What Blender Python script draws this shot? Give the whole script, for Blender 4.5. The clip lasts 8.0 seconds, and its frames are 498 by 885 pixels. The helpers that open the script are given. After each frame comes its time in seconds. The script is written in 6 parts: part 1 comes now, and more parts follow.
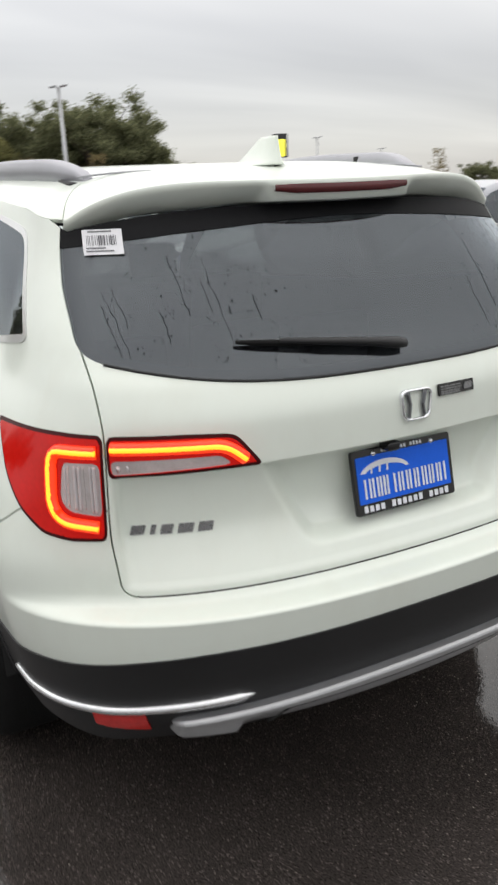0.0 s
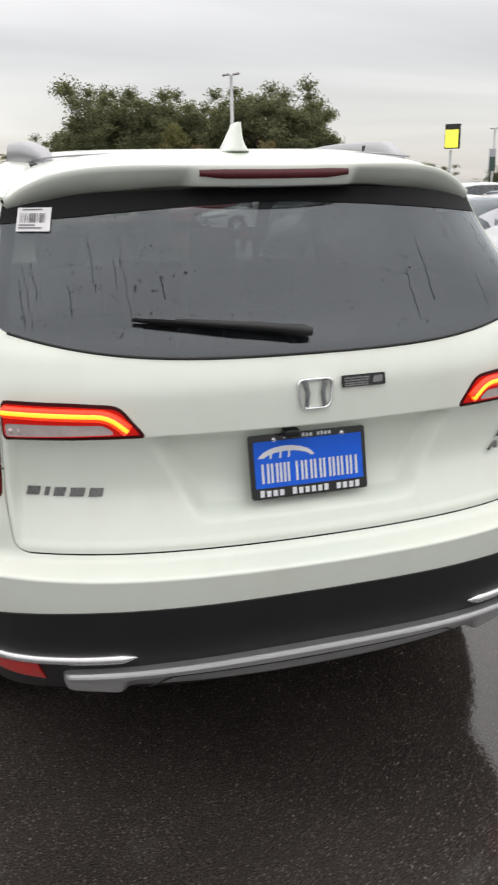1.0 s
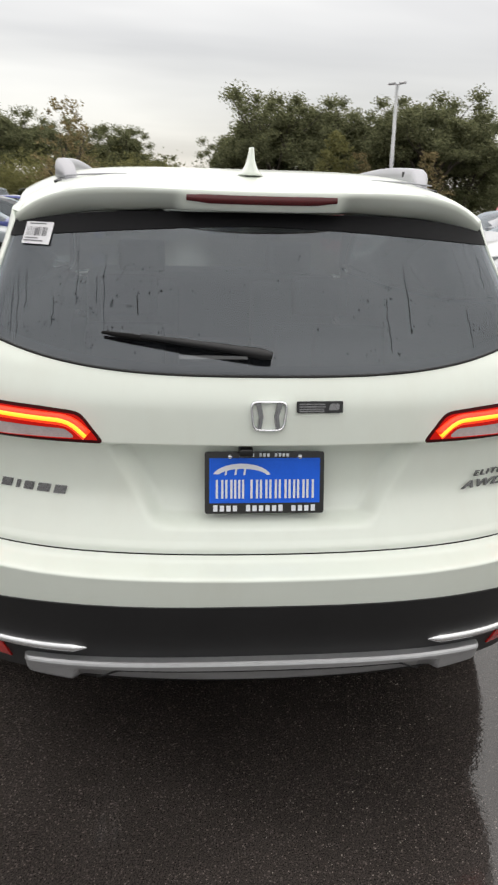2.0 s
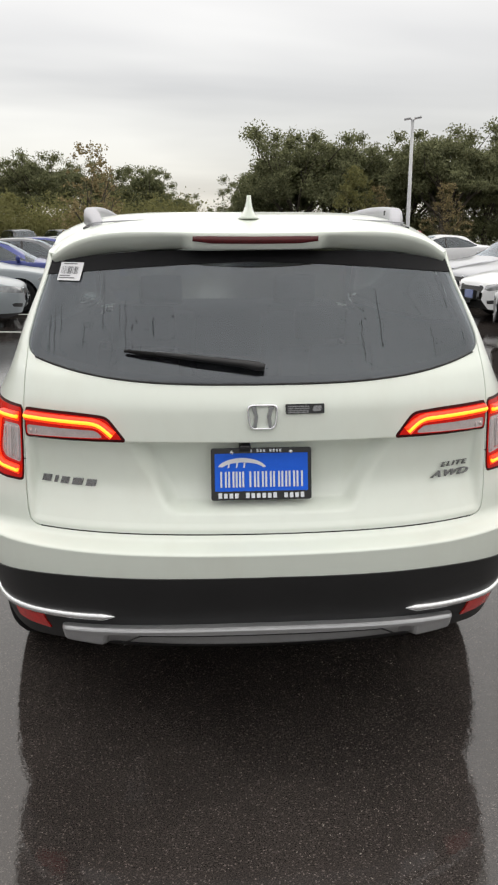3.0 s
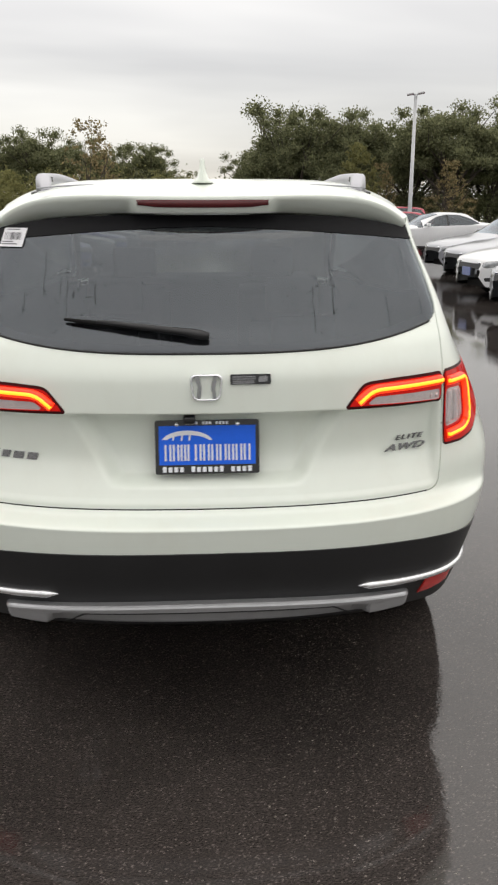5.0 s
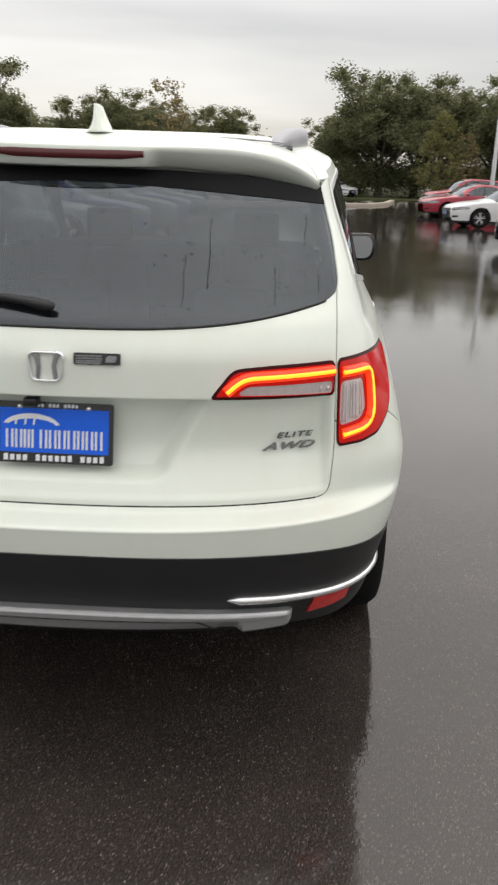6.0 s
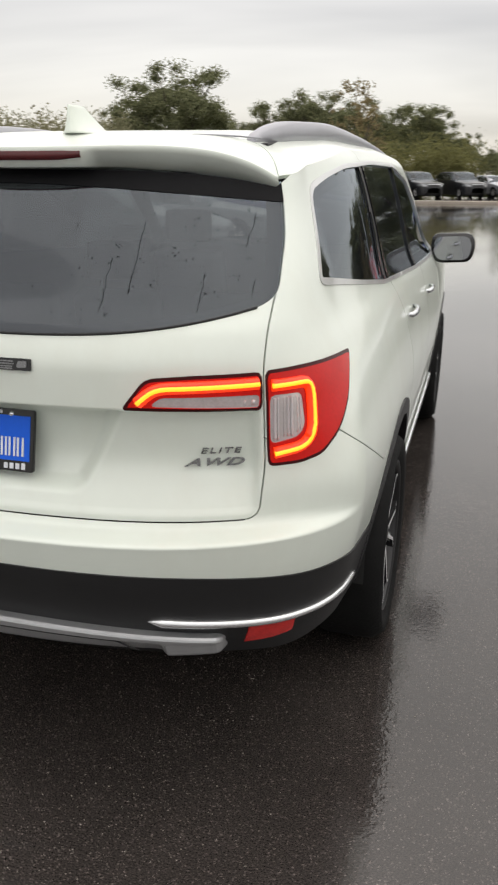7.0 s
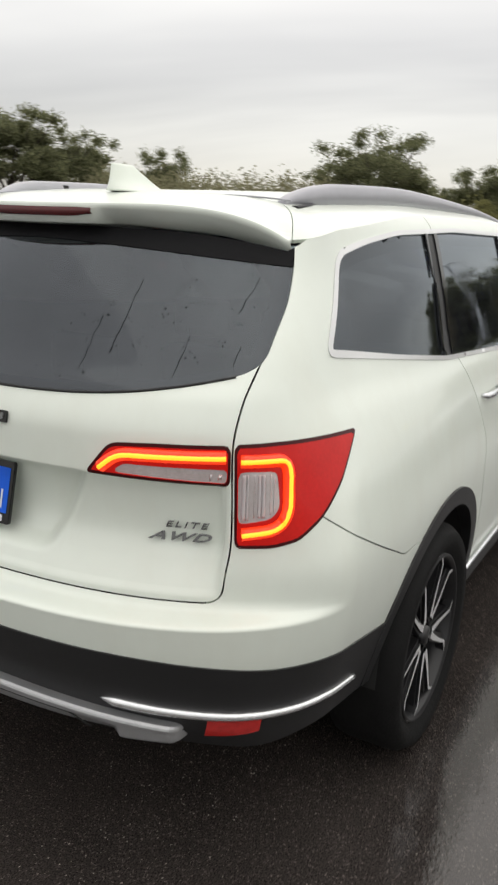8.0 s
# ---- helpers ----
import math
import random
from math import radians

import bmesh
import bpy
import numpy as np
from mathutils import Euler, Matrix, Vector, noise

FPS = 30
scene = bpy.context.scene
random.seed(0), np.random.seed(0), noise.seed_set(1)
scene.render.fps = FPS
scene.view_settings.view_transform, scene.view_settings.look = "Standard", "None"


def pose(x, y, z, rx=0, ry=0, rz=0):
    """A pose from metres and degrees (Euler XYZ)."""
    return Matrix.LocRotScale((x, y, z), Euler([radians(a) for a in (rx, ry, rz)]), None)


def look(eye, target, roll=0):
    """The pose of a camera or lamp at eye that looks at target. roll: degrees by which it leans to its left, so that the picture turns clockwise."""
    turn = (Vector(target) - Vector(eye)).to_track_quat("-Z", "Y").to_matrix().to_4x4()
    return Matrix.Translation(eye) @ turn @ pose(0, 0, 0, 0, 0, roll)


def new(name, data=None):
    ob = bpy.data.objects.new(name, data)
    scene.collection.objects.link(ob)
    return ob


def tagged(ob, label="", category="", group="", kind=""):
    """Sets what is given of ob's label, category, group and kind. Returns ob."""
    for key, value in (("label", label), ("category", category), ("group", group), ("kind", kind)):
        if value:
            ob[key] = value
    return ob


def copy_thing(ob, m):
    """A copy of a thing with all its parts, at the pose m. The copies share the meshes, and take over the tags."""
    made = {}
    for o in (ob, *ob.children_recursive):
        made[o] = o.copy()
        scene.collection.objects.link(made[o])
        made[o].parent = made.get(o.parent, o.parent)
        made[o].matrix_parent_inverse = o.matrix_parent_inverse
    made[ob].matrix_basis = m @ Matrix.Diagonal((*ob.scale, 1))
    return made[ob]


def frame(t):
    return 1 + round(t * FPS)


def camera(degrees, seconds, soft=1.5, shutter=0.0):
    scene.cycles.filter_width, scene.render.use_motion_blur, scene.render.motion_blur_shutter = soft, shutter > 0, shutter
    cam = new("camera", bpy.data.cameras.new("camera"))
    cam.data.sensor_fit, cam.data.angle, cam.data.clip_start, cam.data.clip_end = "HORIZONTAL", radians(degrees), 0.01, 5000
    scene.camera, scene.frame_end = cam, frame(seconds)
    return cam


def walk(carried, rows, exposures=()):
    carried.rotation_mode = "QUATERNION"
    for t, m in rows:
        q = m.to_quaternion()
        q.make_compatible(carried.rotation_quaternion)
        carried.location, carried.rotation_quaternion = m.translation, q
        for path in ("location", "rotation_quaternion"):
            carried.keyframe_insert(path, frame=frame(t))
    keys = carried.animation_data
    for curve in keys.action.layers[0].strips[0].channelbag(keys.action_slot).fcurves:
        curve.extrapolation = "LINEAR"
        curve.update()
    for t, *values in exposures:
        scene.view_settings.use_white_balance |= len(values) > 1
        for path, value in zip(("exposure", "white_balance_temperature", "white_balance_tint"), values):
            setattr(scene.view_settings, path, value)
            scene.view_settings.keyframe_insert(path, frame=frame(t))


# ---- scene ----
cam = camera(34.8, 8.0, soft=2.2, shutter=0.4)
SKY_LOW, SKY_HIGH = 0.60, 1.75
# stops and white balance along the way
LOOKS = [(0, 0.12, 6700, 6), (1, 0.17, 6780, 7), (2.5, 0.14, 6850, 6), (3.5, 0.09, 6880, 6), (5.5, 0.13, 6900, 7), (6.5, 0.06, 6900, 7), (7.5, 0.05, 6900, 7), (8, 0.01, 6880, 6)]
PATH = [
    (0, (-1.161, -1.344, 1.629), (-0.284, 0.352, 1.032), -2.6),
    (0.5, (-0.899, -1.568, 1.635), (-0.257, 0.21, 0.982), -1.4),
    (1, (-0.639, -1.617, 1.602), (-0.115, 0.215, 0.993), -1.0),
    (1.2, (-0.539, -1.607, 1.615), (-0.037, 0.229, 1.001), 1.5),
    (2.3, (-0.176, -1.867, 1.657), (-0.045, 0.046, 1.092), 0.9),
    (2.5, (-0.173, -1.961, 1.662), (-0.018, -0.037, 1.138), 0.3),
    (3, (-0.174, -2.151, 1.668), (-0.056, -0.224, 1.149), -0.1),
    (3.5, (-0.125, -2.144, 1.658), (-0.014, -0.223, 1.114), -0.5),
    (4, (-0.111, -2.118, 1.651), (-0.013, -0.205, 1.079), -0.7),
    (4.2, (-0.109, -2.114, 1.646), (-0.006, -0.203, 1.064), -0.7),
    (5.3, (0.129, -2.056, 1.622), (0.242, -0.141, 1.059), 0.8),
    (5.5, (0.254, -2.014, 1.627), (0.313, -0.097, 1.06), 3.2),
    (6, (0.557, -1.787, 1.601), (0.49, 0.106, 0.96), 1.8),
    (6.5, (0.84, -1.605, 1.608), (0.549, 0.287, 1.027), -0.4),
    (7, (1.169, -1.54, 1.601), (0.645, 0.279, 0.955), 0.3),
    (7.5, (1.381, -1.397, 1.588), (0.646, 0.372, 1.011), -0.2),
    (8, (1.539, -1.218, 1.614), (0.592, 0.465, 1.093), 2.4),
]
walk(cam, [(t, look(eye, target, roll)) for t, eye, target, roll in PATH], LOOKS)


# ---------------------------------------------------------------- world and light
SUN_EL, SUN_AZ = radians(48), radians(-25)
world = bpy.data.worlds.new("overcast")
scene.world = world
world.use_nodes = True
wt = world.node_tree
for n_ in list(wt.nodes):
    wt.nodes.remove(n_)


def wnode(kind, **kw):
    n = wt.nodes.new(kind)
    for k, v in kw.items():
        n.inputs[k].default_value = v
    return n


w_out, w_bg = wnode("ShaderNodeOutputWorld"), wnode("ShaderNodeBackground", Strength=1.0)
w_sky = wnode("ShaderNodeTexSky")
w_sky.sky_type, w_sky.sun_disc = "NISHITA", False
w_sky.sun_elevation, w_sky.sun_rotation = SUN_EL, SUN_AZ
w_tc, w_sep = wnode("ShaderNodeTexCoord"), wnode("ShaderNodeSeparateXYZ")
wt.links.new(w_tc.outputs["Generated"], w_sep.inputs[0])
# brightness of an overcast sky: darkest at the horizon, three times brighter overhead
w_grad = wnode("ShaderNodeMapRange")
w_grad.inputs["From Min"].default_value, w_grad.inputs["From Max"].default_value = 0.0, 1.0
w_grad.inputs["To Min"].default_value, w_grad.inputs["To Max"].default_value = SKY_LOW, SKY_HIGH
w_pow = wt.nodes.new("ShaderNodeMath")
w_pow.operation = "POWER"
w_pow.inputs[1].default_value = 1.1
w_pow.use_clamp = True
wt.links.new(w_sep.outputs["Z"], w_pow.inputs[0])
wt.links.new(w_pow.outputs[0], w_grad.inputs["Value"])
# soft long cloud banks
w_div = wt.nodes.new("ShaderNodeMath")
w_div.operation = "ADD"
w_div.inputs[1].default_value = 0.16
wt.links.new(w_sep.outputs["Z"], w_div.inputs[0])
w_pl = wt.nodes.new("ShaderNodeVectorMath")
w_pl.operation = "DIVIDE"
w_cmb = wnode("ShaderNodeCombineXYZ")
for k in "XYZ":
    wt.links.new(w_div.outputs[0], w_cmb.inputs[k])
wt.links.new(w_tc.outputs["Generated"], w_pl.inputs[0])
wt.links.new(w_cmb.outputs[0], w_pl.inputs[1])
w_map = wnode("ShaderNodeMapping")
w_map.inputs["Scale"].default_value = (0.30, 0.75, 0.5)
w_map.inputs["Rotation"].default_value = (0, 0, 0.2)
wt.links.new(w_pl.outputs[0], w_map.inputs["Vector"])
w_noise = wnode("ShaderNodeTexNoise", Scale=1.0, Detail=4.0, Roughness=0.48, Distortion=0.4)
wt.links.new(w_map.outputs[0], w_noise.inputs["Vector"])
w_ramp = wt.nodes.new("ShaderNodeValToRGB")
w_ramp.color_ramp.elements[0].position, w_ramp.color_ramp.elements[0].color = 0.34, (0.71, 0.688, 0.72, 1)
w_ramp.color_ramp.elements[1].position, w_ramp.color_ramp.elements[1].color = 0.66, (1.06, 1.03, 1.05, 1)
wt.links.new(w_noise.outputs["Fac"], w_ramp.inputs["Fac"])
w_mul = wt.nodes.new("ShaderNodeVectorMath")
w_mul.operation = "SCALE"
wt.links.new(w_ramp.outputs["Color"], w_mul.inputs[0])
wt.links.new(w_grad.outputs[0], w_mul.inputs["Scale"])
w_skys = wt.nodes.new("ShaderNodeVectorMath")
w_skys.operation = "SCALE"
w_skys.inputs["Scale"].default_value = 0.02
wt.links.new(w_sky.outputs[0], w_skys.inputs[0])
w_add = wt.nodes.new("ShaderNodeVectorMath")
w_add.operation = "ADD"
wt.links.new(w_mul.outputs[0], w_add.inputs[0])
wt.links.new(w_skys.outputs[0], w_add.inputs[1])
wt.links.new(w_add.outputs[0], w_bg.inputs["Color"])
wt.links.new(w_bg.outputs[0], w_out.inputs["Surface"])

sun_data = bpy.data.lights.new("sun", "SUN")
sun_data.energy, sun_data.angle, sun_data.color = 0.8, radians(150), (1.0, 0.98, 0.95)
sun = new("sun", sun_data)
sun.matrix_world = look((0, 0, 0), (-math.sin(-SUN_AZ) * math.cos(SUN_EL), -math.cos(SUN_AZ) * math.cos(SUN_EL), -math.sin(SUN_EL)))
sun.location = (0, 0, 30)


# ---------------------------------------------------------------- materials
def material(name, color, rough=0.5, metal=0.0, coat=0.0, emit=None, power=0.0, spec=0.5, ior=1.5):
    m = bpy.data.materials.new(name)
    m.use_nodes = True
    b = m.node_tree.nodes["Principled BSDF"]
    b.inputs["Base Color"].default_value = (*color, 1)
    b.inputs["Roughness"].default_value, b.inputs["Metallic"].default_value = rough, metal
    b.inputs["Coat Weight"].default_value, b.inputs["Coat Roughness"].default_value = coat, 0.03
    b.inputs["IOR"].default_value = ior
    b.inputs["Specular IOR Level"].default_value = spec
    if emit:
        b.inputs["Emission Color"].default_value = (*emit, 1)
        b.inputs["Emission Strength"].default_value = power
    return m


def varied(m, scale, amount, rough=0.0, bump=0.0, fine=8.0, random_hue=0.0, bump_dist=0.01):
    """Two scales of noise on a material's colour and roughness, and a fine relief."""
    nt, b = m.node_tree, m.node_tree.nodes["Principled BSDF"]
    tc = nt.nodes.new("ShaderNodeTexCoord")
    big, small = nt.nodes.new("ShaderNodeTexNoise"), nt.nodes.new("ShaderNodeTexNoise")
    big.inputs["Scale"].default_value, big.inputs["Detail"].default_value = scale, 4
    small.inputs["Scale"].default_value, small.inputs["Detail"].default_value = scale * fine, 6
    for n in (big, small):
        nt.links.new(tc.outputs["Object"], n.inputs["Vector"])
    mix = nt.nodes.new("ShaderNodeMath")
    mix.operation = "ADD"
    nt.links.new(big.outputs["Fac"], mix.inputs[0])
    nt.links.new(small.outputs["Fac"], mix.inputs[1])
    rng = nt.nodes.new("ShaderNodeMapRange")
    rng.inputs["From Min"].default_value, rng.inputs["From Max"].default_value = 0.6, 1.4
    rng.inputs["To Min"].default_value, rng.inputs["To Max"].default_value = 1 - amount, 1 + amount
    nt.links.new(mix.outputs[0], rng.inputs["Value"])
    sc = nt.nodes.new("ShaderNodeVectorMath")
    sc.operation = "SCALE"
    sc.inputs[0].default_value = b.inputs["Base Color"].default_value[:3]
    nt.links.new(rng.outputs[0], sc.inputs["Scale"])
    nt.links.new(sc.outputs[0], b.inputs["Base Color"])
    if rough:
        r2 = nt.nodes.new("ShaderNodeMapRange")
        r0 = b.inputs["Roughness"].default_value
        r2.inputs["From Min"].default_value, r2.inputs["From Max"].default_value = 0.3, 0.7
        r2.inputs["To Min"].default_value, r2.inputs["To Max"].default_value = max(0.0, r0 - rough), r0 + rough
        nt.links.new(small.outputs["Fac"], r2.inputs["Value"])
        nt.links.new(r2.outputs[0], b.inputs["Roughness"])
    if bump:
        bp = nt.nodes.new("ShaderNodeBump")
        bp.inputs["Strength"].default_value, bp.inputs["Distance"].default_value = bump, bump_dist
        nt.links.new(small.outputs["Fac"], bp.inputs["Height"])
        nt.links.new(bp.outputs[0], b.inputs["Normal"])
    return m


def tinted_glass(name, tint, rough=0.02, drops=True, ior=1.78):
    """Window glass: what lies behind it shows through darkened, and its faces mirror the sky."""
    m = bpy.data.materials.new(name)
    m.use_nodes = True
    nt = m.node_tree
    nt.nodes.clear()
    out, mix = nt.nodes.new("ShaderNodeOutputMaterial"), nt.nodes.new("ShaderNodeMixShader")
    tr, gl, fr = nt.nodes.new("ShaderNodeBsdfTransparent"), nt.nodes.new("ShaderNodeBsdfGlossy"), nt.nodes.new("ShaderNodeMapRange")
    lw, p5 = nt.nodes.new("ShaderNodeLayerWeight"), nt.nodes.new("ShaderNodeMath")
    lw.inputs["Blend"].default_value = 0.5
    p5.operation, p5.inputs[1].default_value = "POWER", 4.6
    nt.links.new(lw.outputs["Facing"], p5.inputs[0])
    nt.links.new(p5.outputs[0], fr.inputs["Value"])
    tr.inputs["Color"].default_value = (*tint, 1)
    gl.inputs["Roughness"].default_value = rough
    fr.inputs["To Min"].default_value, fr.inputs["To Max"].default_value = ((ior - 1) / (ior + 1)) ** 2, 1.0
    gl.inputs["Color"].default_value = (0.86, 0.93, 1.0, 1)
    film, body = nt.nodes.new("ShaderNodeBsdfDiffuse"), nt.nodes.new("ShaderNodeMixShader")
    film.inputs["Color"].default_value = (0.46, 0.50, 0.56, 1)
    body.inputs[0].default_value = 0.045 if drops else 0.01
    nt.links.new(tr.outputs[0], body.inputs[1])
    nt.links.new(film.outputs[0], body.inputs[2])
    nt.links.new(fr.outputs[0], mix.inputs[0])
    nt.links.new(body.outputs[0], mix.inputs[1])
    nt.links.new(gl.outputs[0], mix.inputs[2])
    nt.links.new(mix.outputs[0], out.inputs["Surface"])
    if drops:
        tc, no = nt.nodes.new("ShaderNodeTexCoord"), nt.nodes.new("ShaderNodeTexNoise")
        no.inputs["Scale"].default_value, no.inputs["Detail"].default_value = 7.0, 5
        nt.links.new(tc.outputs["Object"], no.inputs["Vector"])
        rr = nt.nodes.new("ShaderNodeMapRange")
        rr.inputs["From Min"].default_value, rr.inputs["From Max"].default_value = 0.4, 0.75
        rr.inputs["To Min"].default_value, rr.inputs["To Max"].default_value = rough, rough + 0.10
        nt.links.new(no.outputs["Fac"], rr.inputs["Value"])
        nt.links.new(rr.outputs[0], gl.inputs["Roughness"])
        # a thin film of road spray in streaks; its pale tone adds sky sheen
        mp, sn, fr_ = nt.nodes.new("ShaderNodeMapping"), nt.nodes.new("ShaderNodeTexNoise"), nt.nodes.new("ShaderNodeMapRange")
        mp.inputs["Scale"].default_value = (14, 3, 3)
        sn.inputs["Scale"].default_value, sn.inputs["Detail"].default_value = 1.6, 6
        nt.links.new(tc.outputs["Object"], mp.inputs["Vector"])
        nt.links.new(mp.outputs[0], sn.inputs["Vector"])
        fr_.inputs["From Min"].default_value, fr_.inputs["From Max"].default_value = 0.3, 0.75
        fr_.inputs["To Min"].default_value, fr_.inputs["To Max"].default_value = 0.032, 0.010
        nt.links.new(sn.outputs["Fac"], fr_.inputs["Value"])
        nt.links.new(fr_.outputs[0], body.inputs[0])
    return m


PAINT = varied(material("pearl_white_paint", (0.765, 0.815, 0.742), 0.34, coat=0.55), 2.0, 0.015, rough=0.02)


def road_film(m, tint, amount):
    """Faint brownish run marks over a paint."""
    nt, b = m.node_tree, m.node_tree.nodes["Principled BSDF"]
    tc, mp, no, rg_, mx = (nt.nodes.new("ShaderNode" + k) for k in ("TexCoord", "Mapping", "TexNoise", "MapRange", "Mix"))
    mp.inputs["Scale"].default_value = (5.0, 5.0, 1.6)
    no.inputs["Scale"].default_value, no.inputs["Detail"].default_value, no.inputs["Roughness"].default_value = 1.3, 7, 0.62
    rg_.inputs["From Min"].default_value, rg_.inputs["From Max"].default_value = 0.46, 0.74
    rg_.inputs["To Min"].default_value, rg_.inputs["To Max"].default_value = 0.0, amount
    mx.data_type = "RGBA"
    old = b.inputs["Base Color"].links[0].from_socket
    nt.links.new(tc.outputs["Object"], mp.inputs["Vector"])
    nt.links.new(mp.outputs[0], no.inputs["Vector"])
    nt.links.new(no.outputs["Fac"], rg_.inputs["Value"])
    nt.links.new(rg_.outputs[0], mx.inputs["Factor"])
    nt.links.new(old, mx.inputs[6])
    mx.inputs[7].default_value = (*tint, 1)
    nt.links.new(mx.outputs[2], b.inputs["Base Color"])


road_film(PAINT, (0.55, 0.51, 0.40), 0.13)
BLACK_PLASTIC = varied(material("black_grained_plastic", (0.016, 0.016, 0.017), 0.5), 6, 0.25, rough=0.06, bump=0.15, fine=60, bump_dist=0.002)
GLOSS_BLACK = material("gloss_black", (0.012, 0.012, 0.013), 0.12)
# black for the window border, including the shade under the spoiler
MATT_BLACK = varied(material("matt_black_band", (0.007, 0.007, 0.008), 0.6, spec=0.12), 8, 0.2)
LENS_RIB = material("lens_rib_plastic", (0.55, 0.52, 0.53), 0.12, coat=0.6)
GAP = material("dark_gap", (0.01, 0.01, 0.01), 0.7)
SILVER_PLASTIC = varied(material("silver_painted_plastic", (0.46, 0.465, 0.475), 0.32, metal=0.6), 5, 0.07, rough=0.04)
CHROME = varied(material("chrome", (0.82, 0.83, 0.85), 0.09, metal=1.0), 9, 0.05, rough=0.03)
SATIN_CHROME = varied(material("satin_chrome", (0.72, 0.73, 0.75), 0.24, metal=1.0), 9, 0.05, rough=0.05)
STRIP_CHROME = varied(material("bright_strip", (0.86, 0.87, 0.88), 0.22, metal=0.85), 9, 0.05, rough=0.04)
TRIM_CHROME = material("window_trim_chrome", (0.68, 0.68, 0.68), 0.28, metal=0.9)
# chrome for the emblem bars, darkened in colour for the surroundings it mirrors
EMBLEM_CHROME = varied(material("emblem_chrome", (0.36, 0.365, 0.375), 0.14, metal=1.0), 9, 0.08, rough=0.03)
DARK_CHROME = varied(material("dark_chrome", (0.24, 0.24, 0.245), 0.28, metal=0.9), 9, 0.08, rough=0.05)
RAIL_GREY = varied(material("satin_grey_rail", (0.40, 0.40, 0.43), 0.40, metal=0.35), 4, 0.06, rough=0.04)
PRIVACY = tinted_glass("privacy_glass", (0.22, 0.225, 0.23), 0.015)
SIDE_PRIVACY = tinted_glass("side_privacy_glass", (0.07, 0.073, 0.077), 0.015)
CLEAR_GLASS = tinted_glass("windshield_glass", (0.62, 0.68, 0.66), 0.01, drops=False)
CAR_GLASS = tinted_glass("car_window_glass", (0.25, 0.29, 0.28), 0.01, drops=False)
RED_LENS = varied(material("red_lens", (0.26, 0.003, 0.003), 0.10, coat=0.0, spec=0.3, emit=(1.0, 0.012, 0.006), power=0.25), 14, 0.22, rough=0.02)
DARK_LENS = material("dark_red_lens_edge", (0.05, 0.003, 0.004), 0.25, spec=0.25)
CLEAR_LENS = varied(material("clear_lamp_lens", (0.68, 0.63, 0.62), 0.16, metal=0.55, coat=0.8), 25, 0.15, rough=0.04)
LED_CORE = material("led_core", (0.9, 0.4, 0.05), 0.4, emit=(1.0, 0.33, 0.015), power=1.75)
LED_HALO = material("led_diffuser", (0.6, 0.02, 0.01), 0.35, emit=(1.0, 0.045, 0.006), power=0.95)
REFLECTOR_RED = varied(material("red_reflector", (0.60, 0.020, 0.018), 0.2, coat=0.5), 60, 0.25)
STOP_LENS = varied(material("dim_stop_lamp_lens", (0.11, 0.016, 0.018), 0.22, coat=0.4), 20, 0.15)
PLATE_BLUE = varied(material("plate_blue", (0.012, 0.13, 0.78), 0.5, spec=0.25), 30, 0.06)
PLATE_WHITE = varied(material("plate_white", (0.78, 0.80, 0.84), 0.45), 40, 0.05)
PAPER = varied(material("sticker_paper", (0.72, 0.72, 0.74), 0.5), 60, 0.05)
PRINT = material("grey_print", (0.12, 0.12, 0.13), 0.6)
RUBBER = varied(material("tyre_rubber", (0.009, 0.009, 0.009), 0.75, spec=0.15), 20, 0.2, rough=0.08, bump=0.2, fine=6)
RIM_DARK = material("dark_rim_paint", (0.014, 0.014, 0.015), 0.4, metal=0.2)
RIM_CUT = varied(material("machined_rim_face", (0.84, 0.84, 0.85), 0.45, metal=0.75), 12, 0.08)
# dark tint stands in for dark reflections that nothing built here gives
MIRROR = material("mirror_glass", (0.34, 0.35, 0.37), 0.02, metal=1.0)
CABIN = varied(material("dark_cabin_trim", (0.022, 0.022, 0.023), 0.9, spec=0.1), 8, 0.15)
SEAT = varied(material("grey_seat_leather", (0.022, 0.022, 0.023), 0.9, spec=0.1), 12, 0.15)


# ---------------------------------------------------------------- mesh tools
def part(name, bm, mat, parent=None, label="", smooth=True):
    """Links a bmesh as one mesh object under a thing or a part."""
    me = bpy.data.meshes.new(name)
    bm.normal_update()
    bm.to_mesh(me)
    bm.free()
    return finish(name, me, mat, parent, label, smooth)


def finish(name, me, mat, parent=None, label="", smooth=True):
    for m in mat if isinstance(mat, (list, tuple)) else [mat]:
        me.materials.append(m)
    if smooth:
        me.polygons.foreach_set("use_smooth", [True] * len(me.polygons))
    ob = new(name, me)
    if parent is not None:
        ob.parent = parent
    if label:
        tagged(ob, label)
    return ob


def thing(name, label, category, group="", kind="", at=None):
    e = new(name)
    e.empty_display_size = 0.1
    if at is not None:
        e.matrix_basis = at
    return tagged(e, label, category, group, kind)


